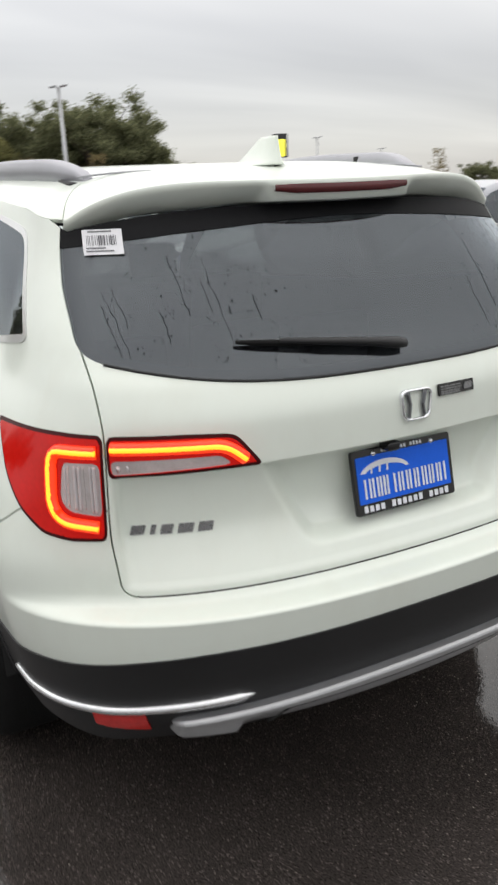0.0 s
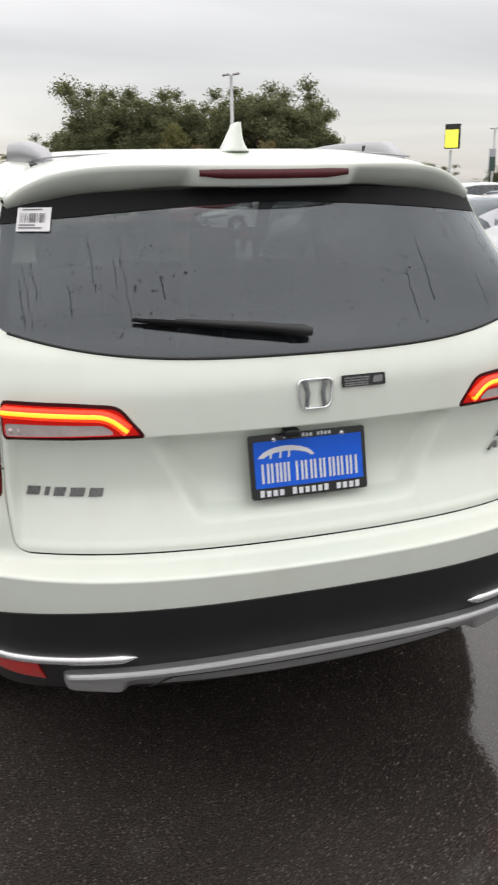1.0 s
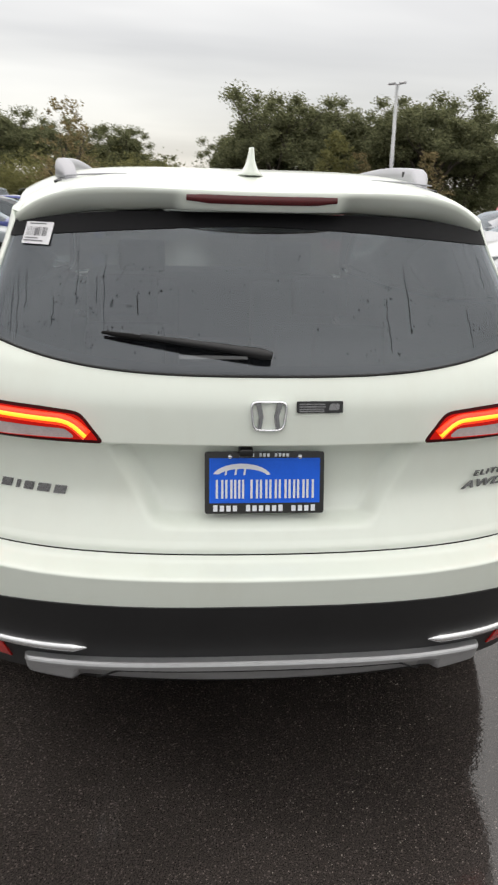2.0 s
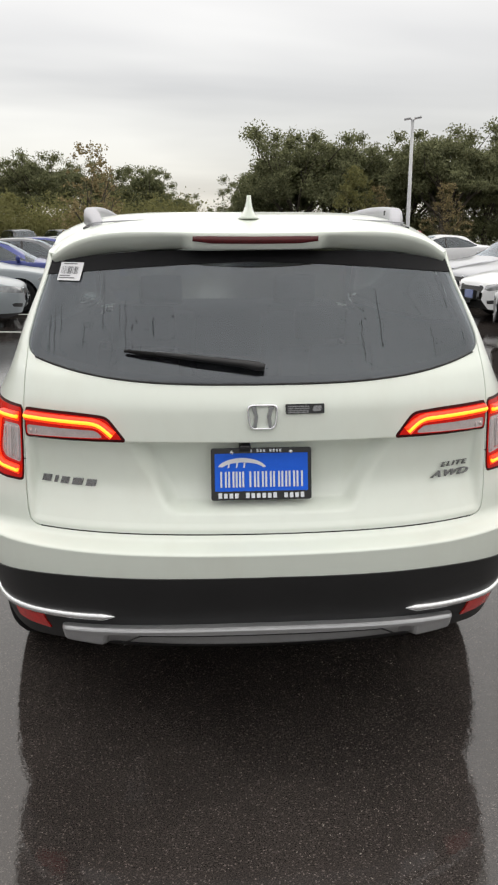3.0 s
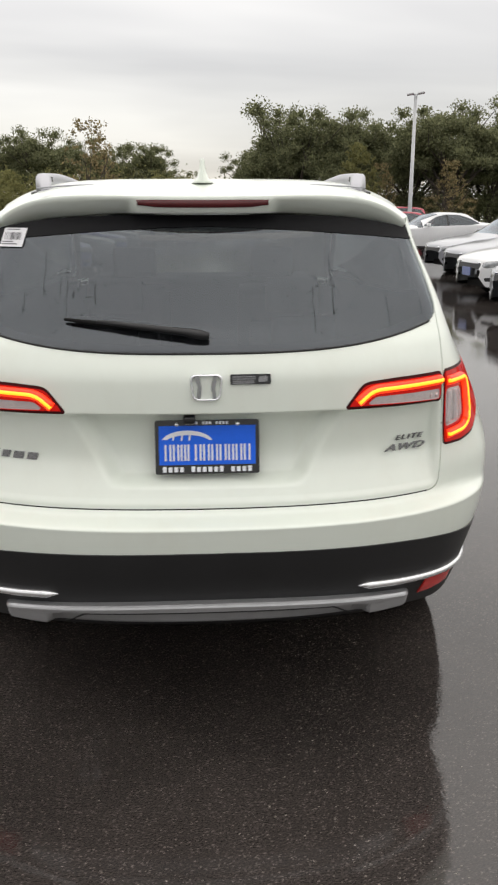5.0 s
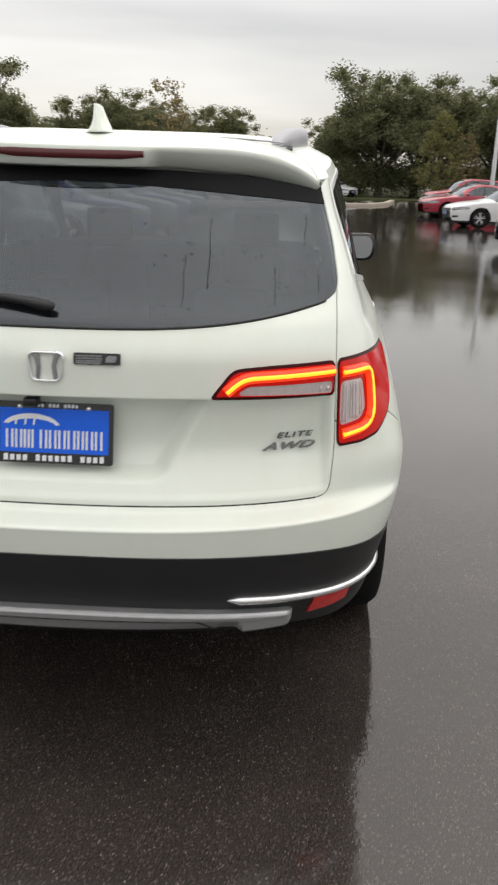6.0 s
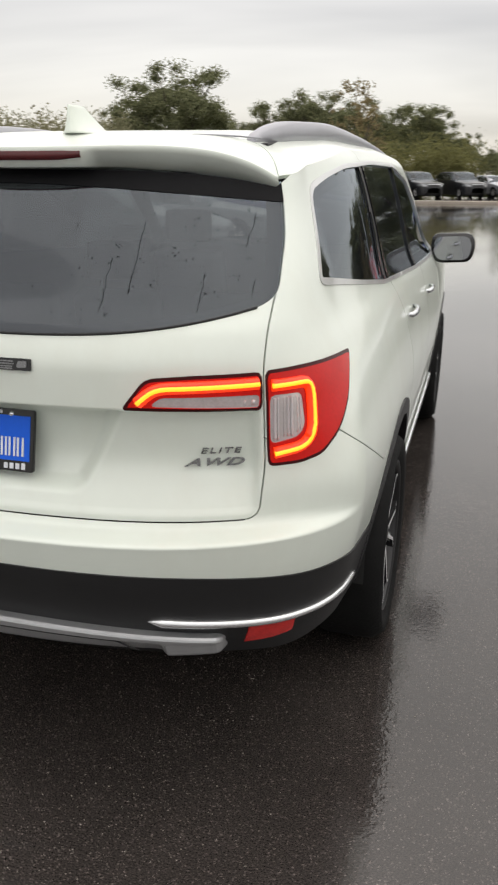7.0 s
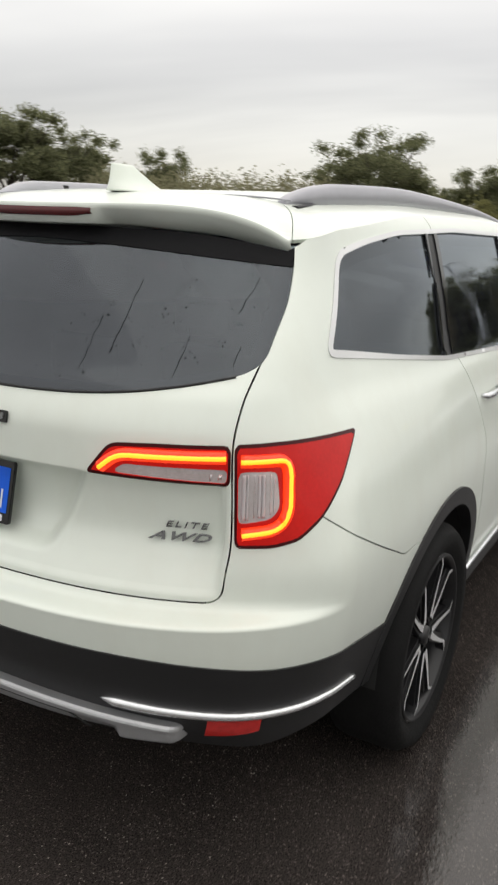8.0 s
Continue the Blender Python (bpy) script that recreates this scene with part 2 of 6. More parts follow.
def pch(xk, yk, x):
    """A smooth monotone curve through few keys."""
    xk, yk = np.asarray(xk, float), np.asarray(yk, float)
    h, d = np.diff(xk), np.diff(yk) / np.diff(xk)
    m = np.zeros_like(yk)
    m[0], m[-1] = d[0], d[-1]
    for i in range(1, len(xk) - 1):
        if d[i - 1] * d[i] > 0:
            w1, w2 = 2 * h[i] + h[i - 1], h[i] + 2 * h[i - 1]
            m[i] = (w1 + w2) / (w1 / d[i - 1] + w2 / d[i])
    x = np.clip(np.asarray(x, float), xk[0], xk[-1])
    i = np.clip(np.searchsorted(xk, x) - 1, 0, len(h) - 1)
    t = (x - xk[i]) / h[i]
    return ((1 + 2 * t) * (1 - t) ** 2 * yk[i] + t * (1 - t) ** 2 * h[i] * m[i]
            + t * t * (3 - 2 * t) * yk[i + 1] + t * t * (t - 1) * h[i] * m[i + 1])


def sstep(a, b, x):
    t = np.clip((x - a) / (b - a), 0, 1)
    return t * t * (3 - 2 * t)


def poly_sd(px, py, poly):
    """Signed distance (negative inside) of points to a polygon."""
    poly = np.asarray(poly, float)
    best, inside = np.full(px.shape, 1e9), np.zeros(px.shape, bool)
    for (ax, ay), (bx, by) in zip(poly, np.roll(poly, -1, 0)):
        ex, ey = bx - ax, by - ay
        t = np.clip(((px - ax) * ex + (py - ay) * ey) / (ex * ex + ey * ey + 1e-12), 0, 1)
        best = np.minimum(best, np.hypot(px - ax - t * ex, py - ay - t * ey))
        if abs(ey) > 1e-12:
            inside ^= ((ay > py) != (by > py)) & (px < ex * (py - ay) / ey + ax)
    return np.where(inside, -best, best)


def line_d(px, py, pts):
    """Distance of points to a polyline."""
    best = np.full(px.shape, 1e9)
    for (ax, ay), (bx, by) in zip(pts[:-1], pts[1:]):
        ex, ey = bx - ax, by - ay
        t = np.clip(((px - ax) * ex + (py - ay) * ey) / (ex * ex + ey * ey + 1e-12), 0, 1)
        best = np.minimum(best, np.hypot(px - ax - t * ex, py - ay - t * ey))
    return best


def rounded(poly, r, n=5):
    """A polygon with its corners rounded."""
    out, k = [], len(poly)
    for i in range(k):
        p, a, b = Vector(poly[i]), Vector(poly[i - 1]), Vector(poly[(i + 1) % k])
        ra = min(r, (a - p).length * 0.45)
        rb = min(r, (b - p).length * 0.45)
        s, e = p + (a - p).normalized() * ra, p + (b - p).normalized() * rb
        for j in range(n + 1):
            t = j / n
            out.append(tuple(s * (1 - t) ** 2 + p * 2 * t * (1 - t) + e * t * t))
    return out


class Sheet:
    """A curved sheet of triangles that can be cut along level lines into panels."""

    def __init__(self, p, f):
        self.p, self.f = np.asarray(p, float), np.asarray(f, int)

    @classmethod
    def grid(cls, p):
        n, m, _ = p.shape
        i = np.arange(n * m).reshape(n, m)
        a, b, c, d = i[:-1, :-1].ravel(), i[1:, :-1].ravel(), i[1:, 1:].ravel(), i[:-1, 1:].ravel()
        return cls(p.reshape(-1, 3), np.concatenate([np.stack([a, b, c], 1), np.stack([a, c, d], 1)]))

    def mirrored(self):
        """The sheet and its mirror image over x = 0, welded."""
        p = np.concatenate([self.p, self.p * (-1, 1, 1)])
        f = np.concatenate([self.f, self.f[:, ::-1] + len(self.p)])
        _, first, back = np.unique(np.round(p * 20000).astype(np.int64), axis=0, return_index=True, return_inverse=True)
        f = back.reshape(-1)[f]
        f = f[(f[:, 0] != f[:, 1]) & (f[:, 1] != f[:, 2]) & (f[:, 0] != f[:, 2])]
        return Sheet(p[first], f)

    def cut(self, g):
        """Two sheets: where g, a value for each point, is below zero, and the rest."""
        g = np.where(np.abs(g) < 1e-7, 1e-7, g)
        s = (g[self.f] < 0).sum(1)
        inn, out, pts, memo = list(map(tuple, self.f[s == 3])), list(map(tuple, self.f[s == 0])), list(self.p), {}

        def mid(a, b):
            k = (a, b) if a < b else (b, a)
            if k not in memo:
                t = g[a] / (g[a] - g[b])
                memo[k] = len(pts)
                pts.append(self.p[a] + t * (self.p[b] - self.p[a]))
            return memo[k]

        for tri in self.f[(s == 1) | (s == 2)]:
            neg = [v for v in tri if g[v] < 0]
            lone = neg[0] if len(neg) == 1 else [v for v in tri if g[v] >= 0][0]
            i = list(tri).index(lone)
            a, b, c = tri[i], tri[(i + 1) % 3], tri[(i + 2) % 3]
            ab, ac = mid(a, b), mid(a, c)
            one, two = [(a, ab, ac)], [(ab, b, c), (ab, c, ac)]
            inn += one if len(neg) == 1 else two
            out += two if len(neg) == 1 else one
        pts = np.array(pts)
        return Sheet(pts, np.array(inn, int).reshape(-1, 3)).trim(), Sheet(pts, np.array(out, int).reshape(-1, 3)).trim()

    def trim(self):
        used, back = np.unique(self.f, return_inverse=True)
        return Sheet(self.p[used], back.reshape(self.f.shape))

    def side(self, sign):
        keep = self.p[self.f].mean(1)[:, 0] * sign > 0
        return Sheet(self.p, self.f[keep]).trim()

    def where(self, mask):
        return Sheet(self.p, self.f[mask(self.p[self.f].mean(1))]).trim()

    def normals(self):
        a, b, c = (self.p[self.f[:, i]] for i in range(3))
        fn = np.cross(b - a, c - a)
        out = np.zeros_like(self.p)
        for i in range(3):
            np.add.at(out, self.f[:, i], fn)
        return out / (np.linalg.norm(out, axis=1, keepdims=True) + 1e-12)

    def pushed(self, d):
        return Sheet(self.p + self.normals() * d, self.f)

    def made(self, name, mat, parent, label="", lip=0.012, lift=0.0):
        """Builds the sheet as an object whose rim is turned in by lip metres."""
        if not len(self.f):
            return None
        nrm = self.normals()
        p, f = self.p + nrm * lift, self.f
        if lip:
            e = np.sort(np.concatenate([f[:, [0, 1]], f[:, [1, 2]], f[:, [2, 0]]]), 1)
            directed = np.concatenate([f[:, [0, 1]], f[:, [1, 2]], f[:, [2, 0]]])
            _, idx, cnt = np.unique(e, axis=0, return_index=True, return_counts=True)
            rim = directed[idx[cnt == 1]]
            ids, back = np.unique(rim, return_inverse=True)
            back = back.reshape(rim.shape)
            k, base = len(ids), len(p)
            p = np.concatenate([p, p[ids], p[ids] - nrm[ids] * (lip + lift)])
            a, b = back[:, 0] + base, back[:, 1] + base
            f = np.concatenate([f, np.stack([b, a, a + k], 1), np.stack([b, a + k, b + k], 1)])
        me = bpy.data.meshes.new(name)
        me.from_pydata(p.tolist(), [], f.tolist())
        return finish(name, me, mat, parent, label)


def bm_box(bm, size, at=(0, 0, 0), bevel=0.0, m=None):
    r = bmesh.ops.create_cube(bm, size=1.0)
    vs = r["verts"]
    bmesh.ops.scale(bm, vec=size, verts=vs)
    if bevel:
        es = list({e for v in vs for e in v.link_edges})
        vs = bmesh.ops.bevel(bm, geom=es, offset=bevel, segments=2, profile=0.7, affect="EDGES")["verts"]
        vs = list({v for v in vs})
    bmesh.ops.transform(bm, matrix=Matrix.Translation(at) @ (m or Matrix()), verts=[v for v in vs if v.is_valid])
    return bm


def box(size, at=(0, 0, 0), bevel=0.0, m=None):
    bm = bmesh.new()
    bmesh.ops.create_cube(bm, size=1.0)
    bmesh.ops.scale(bm, vec=size, verts=bm.verts)
    if bevel:
        bmesh.ops.bevel(bm, geom=bm.edges[:], offset=bevel, segments=2, profile=0.7, affect="EDGES")
    bmesh.ops.transform(bm, matrix=Matrix.Translation(at) @ (m or Matrix()), verts=bm.verts)
    return bm


def lathe(profile, n=32, axis="x"):
    """A ring mesh from (radius, offset) pairs turned round the x axis."""
    bm = bmesh.new()
    rings = []
    for r, o in profile:
        ring = []
        for i in range(n):
            a = 2 * math.pi * i / n
            ring.append(bm.verts.new((o, r * math.cos(a), r * math.sin(a))))
        rings.append(ring)
    for a, b in zip(rings[:-1], rings[1:]):
        for i in range(n):
            bm.faces.new((a[i], a[(i + 1) % n], b[(i + 1) % n], b[i]))
    bmesh.ops.recalc_face_normals(bm, faces=bm.faces)
    return bm


def sweep(points, sections, closed_ends=True):
    """Joins a row of like cross sections (each a list of points in space) into a tube."""
    bm = bmesh.new()
    rings = [[bm.verts.new(p) for p in s] for s in sections]
    k = len(rings[0])
    for a, b in zip(rings[:-1], rings[1:]):
        for i in range(k):
            bm.faces.new((a[i], a[(i + 1) % k], b[(i + 1) % k], b[i]))
    if closed_ends:
        bm.faces.new(rings[0][::-1])
        bm.faces.new(rings[-1])
    bmesh.ops.recalc_face_normals(bm, faces=bm.faces)
    return bm


def tube(path, radius, n=8, squash=1.0):
    """A round bar along a path of points."""
    secs = []
    for i, p in enumerate(path):
        p = Vector(p)
        t = (Vector(path[min(i + 1, len(path) - 1)]) - Vector(path[max(i - 1, 0)])).normalized()
        s = t.cross((0, 0, 1))
        s = s.normalized() if s.length > 1e-4 else Vector((1, 0, 0))
        u = s.cross(t)
        r = radius[i] if isinstance(radius, (list, tuple)) else radius
        secs.append([p + s * math.cos(a) * r * squash + u * math.sin(a) * r for a in (2 * math.pi * k / n for k in range(n))])
    return sweep(path, secs)


def plate_prism(outline, depth, m, bevel=0.0):
    """A flat outline (x, z) given thickness along y and set at a pose."""
    bm = bmesh.new()
    front = [bm.verts.new((x, 0, z)) for x, z in outline]
    f = bm.faces.new(front)
    r = bmesh.ops.extrude_face_region(bm, geom=[f])
    bmesh.ops.translate(bm, vec=(0, depth, 0), verts=[v for v in r["geom"] if isinstance(v, bmesh.types.BMVert)])
    bmesh.ops.recalc_face_normals(bm, faces=bm.faces)
    if bevel:
        bmesh.ops.bevel(bm, geom=[e for e in bm.edges if abs((e.verts[0].co - e.verts[1].co).y) < 1e-6], offset=bevel, segments=2, affect="EDGES")
    bmesh.ops.transform(bm, matrix=m, verts=bm.verts)
    return bm


# ---------------------------------------------------------------- the white SUV: its skin
Z_KEYS = [0.30, 0.40, 0.47, 0.53, 0.60, 0.675, 0.753, 0.761, 0.764, 0.768, 0.786, 0.802, 0.86, 0.93, 1.02, 1.06, 1.16, 1.24, 1.31, 1.45, 1.56, 1.62, 1.70]
YR_KEYS = [0.16, 0.10, 0.055, 0.028, -0.002, -0.027, -0.0400, -0.0412, -0.0410, -0.034, 0.018, 0.030, 0.034, 0.046, 0.052, 0.053, 0.057, 0.088, 0.147, 0.248, 0.336, 0.388, 0.46]
ZX_KEYS = [0.30, 0.42, 0.55, 0.70, 0.86, 1.00, 1.10, 1.18, 1.25, 1.45, 1.58, 1.63, 1.66, 1.70]
X_KEYS = [0.880, 0.902, 0.921, 0.939, 0.949, 0.934, 0.912, 0.884, 0.848, 0.790, 0.748, 0.729, 0.708, 0.66]
REAR_AXLE, FRONT_AXLE, HUB_Z, TYRE_R = 1.075, 3.88, 0.370, 0.370


def y_rear(x, z):
    y = pch(Z_KEYS, YR_KEYS, z) + (0.144 * x**2 + 0.288 * x**4) * (1 + 0.7 * sstep(1.3, 1.56, z))
    ax = np.abs(x)
    # the tailgate is hollowed under its crease, out to the seam
    y = y + pch([0.0, 0.812, 0.832, 0.885, 0.940, 1.01, 1.063, 1.075, 2.0], [0, 0, 0.011, 0.034, 0.044, 0.034, 0.016, 0, 0], z) * (1 - sstep(0.672, 0.704, ax))
    # the pocket for the plate
    half = 0.295 + 0.105 * np.clip((z - 0.87) / 0.205, 0, 1)
    inside = sstep(0.0, 0.062, half - ax) * sstep(0.852, 0.888, z) * (1 - sstep(1.059, 1.075, z))
    return y + inside * 0.042


def x_side(y, z):
    c = pch([0.3, 0.5, 0.8, 1.0, 1.155, 1.33, 1.6, 1.7], [0.09, 0.058, 0.026, 0.048, 0.08, 0.12, 0.20, 0.2], z)
    front = 0.055 * np.clip(y - 2.6, 0, None) ** 2 * sstep(1.05, 1.3, z) + 0.018 * np.clip(y - 3.0, 0, None) ** 2
    return pch(ZX_KEYS, X_KEYS, z) - c * np.clip(1.3 - y, 0, None) ** 2 - front


def z_top(y):
    return pch([0.3, 0.54, 0.8, 1.3, 2.2, 2.6, 3.55, 4.2, 4.7, 5.0], [1.575, 1.590, 1.624, 1.671, 1.678, 1.66, 1.13, 1.06, 0.93, 0.80], y)


def z_mid(y):
    return pch([0.30, 0.45, 0.7, 0.95, 1.5, 2.2, 2.6, 3.55, 4.2, 4.7, 5.0], [1.653, 1.671, 1.702, 1.722, 1.739, 1.738, 1.715, 1.16, 1.10, 0.97, 0.83], y)


def skin_column(kind, s, z):
    """A point of the half skin: kind of stretch (rear, corner, flank, nose), place s along it and heights z."""
    xa = pch([0.3, 0.9, 1.08, 1.2, 1.4, 1.7], [0.72, 0.712, 0.705, 0.655, 0.645, 0.640], z)
    yb = pch([0.3, 0.85, 1.0, 1.155, 1.33, 1.62], [0.50, 0.42, 0.46, 0.62, 0.70, 0.76], z)
    if kind == "rear":
        x = xa * s
        return x, y_rear(x, z)
    if kind == "corner":
        ya, xb = y_rear(xa, z), x_side(yb, z)
        da = (y_rear(xa + 0.01, z) - y_rear(xa, z)) / 0.01
        db = (x_side(yb + 0.01, z) - x_side(yb, z)) / 0.01
        m = np.hypot(xb - xa, yb - ya) * 1.02
        la, lb = np.hypot(1, da), np.hypot(1, db)
        h00, h10, h01, h11 = (1 + 2 * s) * (1 - s) ** 2, s * (1 - s) ** 2, s * s * (3 - 2 * s), s * s * (s - 1)
        return (h00 * xa + h10 * m / la + h01 * xb + h11 * m * db / lb, h00 * ya + h10 * m * da / la + h01 * yb + h11 * m / lb)
    if kind == "flank":
        y = yb + (4.45 - yb) * s
        return x_side(y, z), y
    a = s * math.pi / 2
    xf = x_side(4.45 + 0 * z, z)
    return xf * math.cos(a) ** 0.8 if s < 1 else 0 * z, 4.45 + (0.5 - 0.15 * np.clip(z - 0.6, 0, 1)) * math.sin(a) ** 0.9 + 0 * z


def skin(push=0.0):
    cols = [("rear", s) for s in np.linspace(0, 1, 91)] + [("corner", s) for s in np.linspace(0, 1, 38)[1:]]
    cols += [("flank", s) for s in np.linspace(0, 1, 150)[1:]] + [("nose", s) for s in np.linspace(0, 1, 14)[1:]]
    low = np.sort(np.concatenate([np.arange(0.33, 1.10, 0.010), np.arange(0.749, 0.793, 0.0028), np.arange(0.809, 0.836, 0.0037), np.arange(0.848, 0.902, 0.006), np.arange(1.052, 1.082, 0.0037)]))
    rows = []
    for kind, s in cols:
        if kind == "rear":
            top = 1.605 - 0.040 * s**4
        else:
            top = 1.61
            for _ in range(3):
                x, y = skin_column(kind, s, np.array([top]))
                top = float(z_top(y)[0])
            if kind == "corner":
                top = 1.565 + (top - 0.001 - 1.565) * min(1, s * 5)
        knee = min(1.1, 0.33 + 0.6 * (top - 0.33)) if top < 1.3 else 1.1
        z = np.concatenate([0.33 + (low - 0.33) * (knee - 0.33) / 0.77, np.linspace(knee, top, 50)])
        x, y = skin_column(kind, s, z)
        rows.append(np.stack([x + 0 * z, y + 0 * z, z], 1))
    return Sheet.grid(np.array(rows))


def wrap(p):
    """Distance round the car's corner, from the middle of its tail."""
    return np.abs(p[:, 0]) + p[:, 1] - 0.05


def _wrap_table():
    zz = np.arange(0.36, 1.25, 0.004)
    pts = [skin_column("rear", s, zz) for s in np.linspace(0, 1, 61)] + [skin_column("corner", s, zz) for s in np.linspace(0, 1, 40)[1:]]
    pts += [skin_column("flank", s, zz) for s in np.linspace(0, 0.35, 60)[1:]]
    xs, ys = (np.array([p[i] + 0 * zz for p in pts]).T for i in (0, 1))
    return xs + ys - 0.05, xs, ys


_WT = _wrap_table()


def wrap_pt(w, z, out=0.0):
    """The skin's point at a distance w round the corner and a height z (right half), pushed out by out."""
    def raw(w, z):
        r = (z - 0.36) / 0.004
        i = int(r)
        a, b = ((float(np.interp(w, _WT[0][j], _WT[1][j])), float(np.interp(w, _WT[0][j], _WT[2][j]))) for j in (i, i + 1))
        t = r - i
        return Vector((a[0] + t * (b[0] - a[0]), a[1] + t * (b[1] - a[1]), z))
    p = raw(w, z)
    if out:
        n = (raw(w + 0.01, z) - raw(w - 0.01, z)).cross(raw(w, z + 0.01) - raw(w, z - 0.01)).normalized()
        p = p + n * out
    return p


def rear_pt(x, z, out=0.0):
    f = lambda a, b: Vector((a, float(y_rear(np.array([abs(a)]), np.array([b]))[0]), b))  # noqa: E731
    p = f(x, z)
    if out:
        n = (f(x + 0.01, z) - f(x - 0.01, z)).cross(f(x, z + 0.01) - f(x, z - 0.01)).normalized()
        p = p + n * out
    return p


def rear_pose(x, z, out=0.0):
    """A pose on the tail whose x runs along the skin, z up it and y into it."""
    p = rear_pt(x, z, out)
    ex = (rear_pt(x + 0.03, z) - rear_pt(x - 0.03, z)).normalized()
    ez = rear_pt(x, z + 0.015) - rear_pt(x, z - 0.015)
    ez = (ez - ex * ez.dot(ex)).normalized()
    ey = ez.cross(ex)
    return Matrix(((ex.x, ey.x, ez.x, p.x), (ex.y, ey.y, ez.y, p.y), (ex.z, ey.z, ez.z, p.z), (0, 0, 0, 1)))


def dense(pts, step=0.012):
    out = []
    for a, b in zip(pts[:-1], pts[1:]):
        k = max(1, int(math.dist(a, b) / step))
        out += [tuple(a[j] + (b[j] - a[j]) * i / k for j in range(len(a))) for i in range(k)]
    return out + [pts[-1]]


def soft_line(pts, r=0.03):
    """A polyline with rounded bends."""
    out = [pts[0]]
    for i in range(1, len(pts) - 1):
        p, a, b = Vector(pts[i]), Vector(pts[i - 1]), Vector(pts[i + 1])
        s, e = p + (a - p).normalized() * min(r, (a - p).length * 0.5), p + (b - p).normalized() * min(r, (b - p).length * 0.5)
        out += [tuple(s * (1 - t) ** 2 + p * 2 * t * (1 - t) + e * t * t) for t in (0, 0.25, 0.5, 0.75, 1)]
    return out + [pts[-1]]


def flip(v, sign):
    return Vector((v[0] * sign, v[1], v[2]))


suv = thing("suv_car", "pearl white mid-size SUV with black lower cladding, parked on wet asphalt", "car")

full = skin().mirrored()


def only(cond, g):
    return np.where(cond, g, 1.0)


def rear_xz(s):
    return s.p[:, 0], s.p[:, 2], s.p[:, 1] < 1.2


# rear window
gx = np.linspace(-0.684, 0.684, 41)
GLASS_EDGE = [(0.706, 1.328), (0.700, 1.377), (0.690, 1.443), (0.667, 1.525), (0.645, 1.60), (0.62, 1.75)]
GLASS = [(x, 1.238 + 0.066 * (abs(x) / 0.685) ** 3.2) for x in gx] + GLASS_EDGE + [(-x, z) for x, z in GLASS_EDGE[::-1]]
GLASS = rounded(GLASS, 0.022, 3)
TG_EDGE = [(0.702, 0.801), (0.711, 0.93), (0.702, 1.157), (0.699, 1.300), (0.700, 1.330), (0.694, 1.377), (0.684, 1.443), (0.661, 1.525), (0.639, 1.60), (0.614, 1.75)]
TAILGATE = rounded(TG_EDGE + [(-x, z) for x, z in TG_EDGE[::-1]], 0.035)
LAMP_IN = rounded([(0.420, 1.073), (0.486, 1.142), (0.51, 1.150), (0.62, 1.156), (0.846, 1.161), (0.846, 1.068)], 0.02)
LAMP_OUT = rounded([(0.856, 1.163), (1.0, 1.164), (1.335, 1.159), (1.240, 1.058), (1.148, 0.987), (1.065, 0.943), (0.979, 0.929), (0.863, 0.928)], 0.02)
SIDE_WIN = rounded([(0.510, 1.322), (0.632, 1.46), (0.705, 1.566), (0.85, 1.597), (1.05, 1.624), (1.6, 1.640), (2.3, 1.634), (2.7, 1.57), (3.28, 1.235), (3.25, 1.16), (2.2, 1.19), (1.25, 1.238)], 0.05)


def clad_top(p):
    w, y = wrap(p), p[:, 1]
    rear = pch([0, 0.5, 0.75, 1.0, 1.15, 1.58, 1.8], [0.690, 0.681, 0.668, 0.649, 0.641, 0.582, 0.55], w)
    return np.where(y < 1.06, rear, np.where(y > 4.2, 0.55, 0.42))


def arch_d(p):
    r1 = np.hypot(p[:, 1] - REAR_AXLE - 0.058, p[:, 2] - HUB_Z - 0.002)
    r2 = np.hypot(p[:, 1] - FRONT_AXLE, p[:, 2] - HUB_Z)
    return np.where(np.abs(p[:, 0]) > 0.6, np.minimum(r1, r2), 9.0)


rest = full
_, rest = rest.cut(arch_d(rest.p) - 0.425)
_, rest = rest.cut(only(rest.p[:, 1] < 1.06, rest.p[:, 2] - pch([0, 0.7, 0.95, 1.2, 1.4, 1.68], [0.40, 0.40, 0.390, 0.412, 0.405, 0.375], wrap(rest.p))))
# openings for the liner behind the skin
lx, lz, lc = rear_xz(rest)
_, liner = rest.cut(only(lc, poly_sd(lx, lz, GLASS) + 0.03))
_, liner = liner.cut(only((liner.p[:, 1] > 0.4) & (np.abs(liner.p[:, 0]) > 0.55), poly_sd(liner.p[:, 1], liner.p[:, 2], SIDE_WIN) + 0.05))
liner.pushed(-0.022).made("cabin_lining", CABIN, suv, "dark grey cabin lining", lip=0)

x_, z_, c_ = rear_xz(rest)
pane, rest = rest.cut(only(c_, poly_sd(x_, z_, GLASS)))
# black window border; its darkness also stands for the spoiler's shade
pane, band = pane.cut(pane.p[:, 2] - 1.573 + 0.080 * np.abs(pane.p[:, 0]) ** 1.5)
rear_window = pane.made("rear_window", PRIVACY, suv, "dark tinted rear window with rain drops", lip=0.004, lift=-0.004)
band.made("window_band", MATT_BLACK, rear_window, "matt black window border that also carries the spoiler's shade", lip=0.004, lift=-0.002)

part("window_seal", tube([rear_pt(x, z - 0.001, 0.0008) for x, z in sorted(GLASS) if z < 1.300], 0.0032, 6), GAP, rear_window, "thin black rubber window seal")

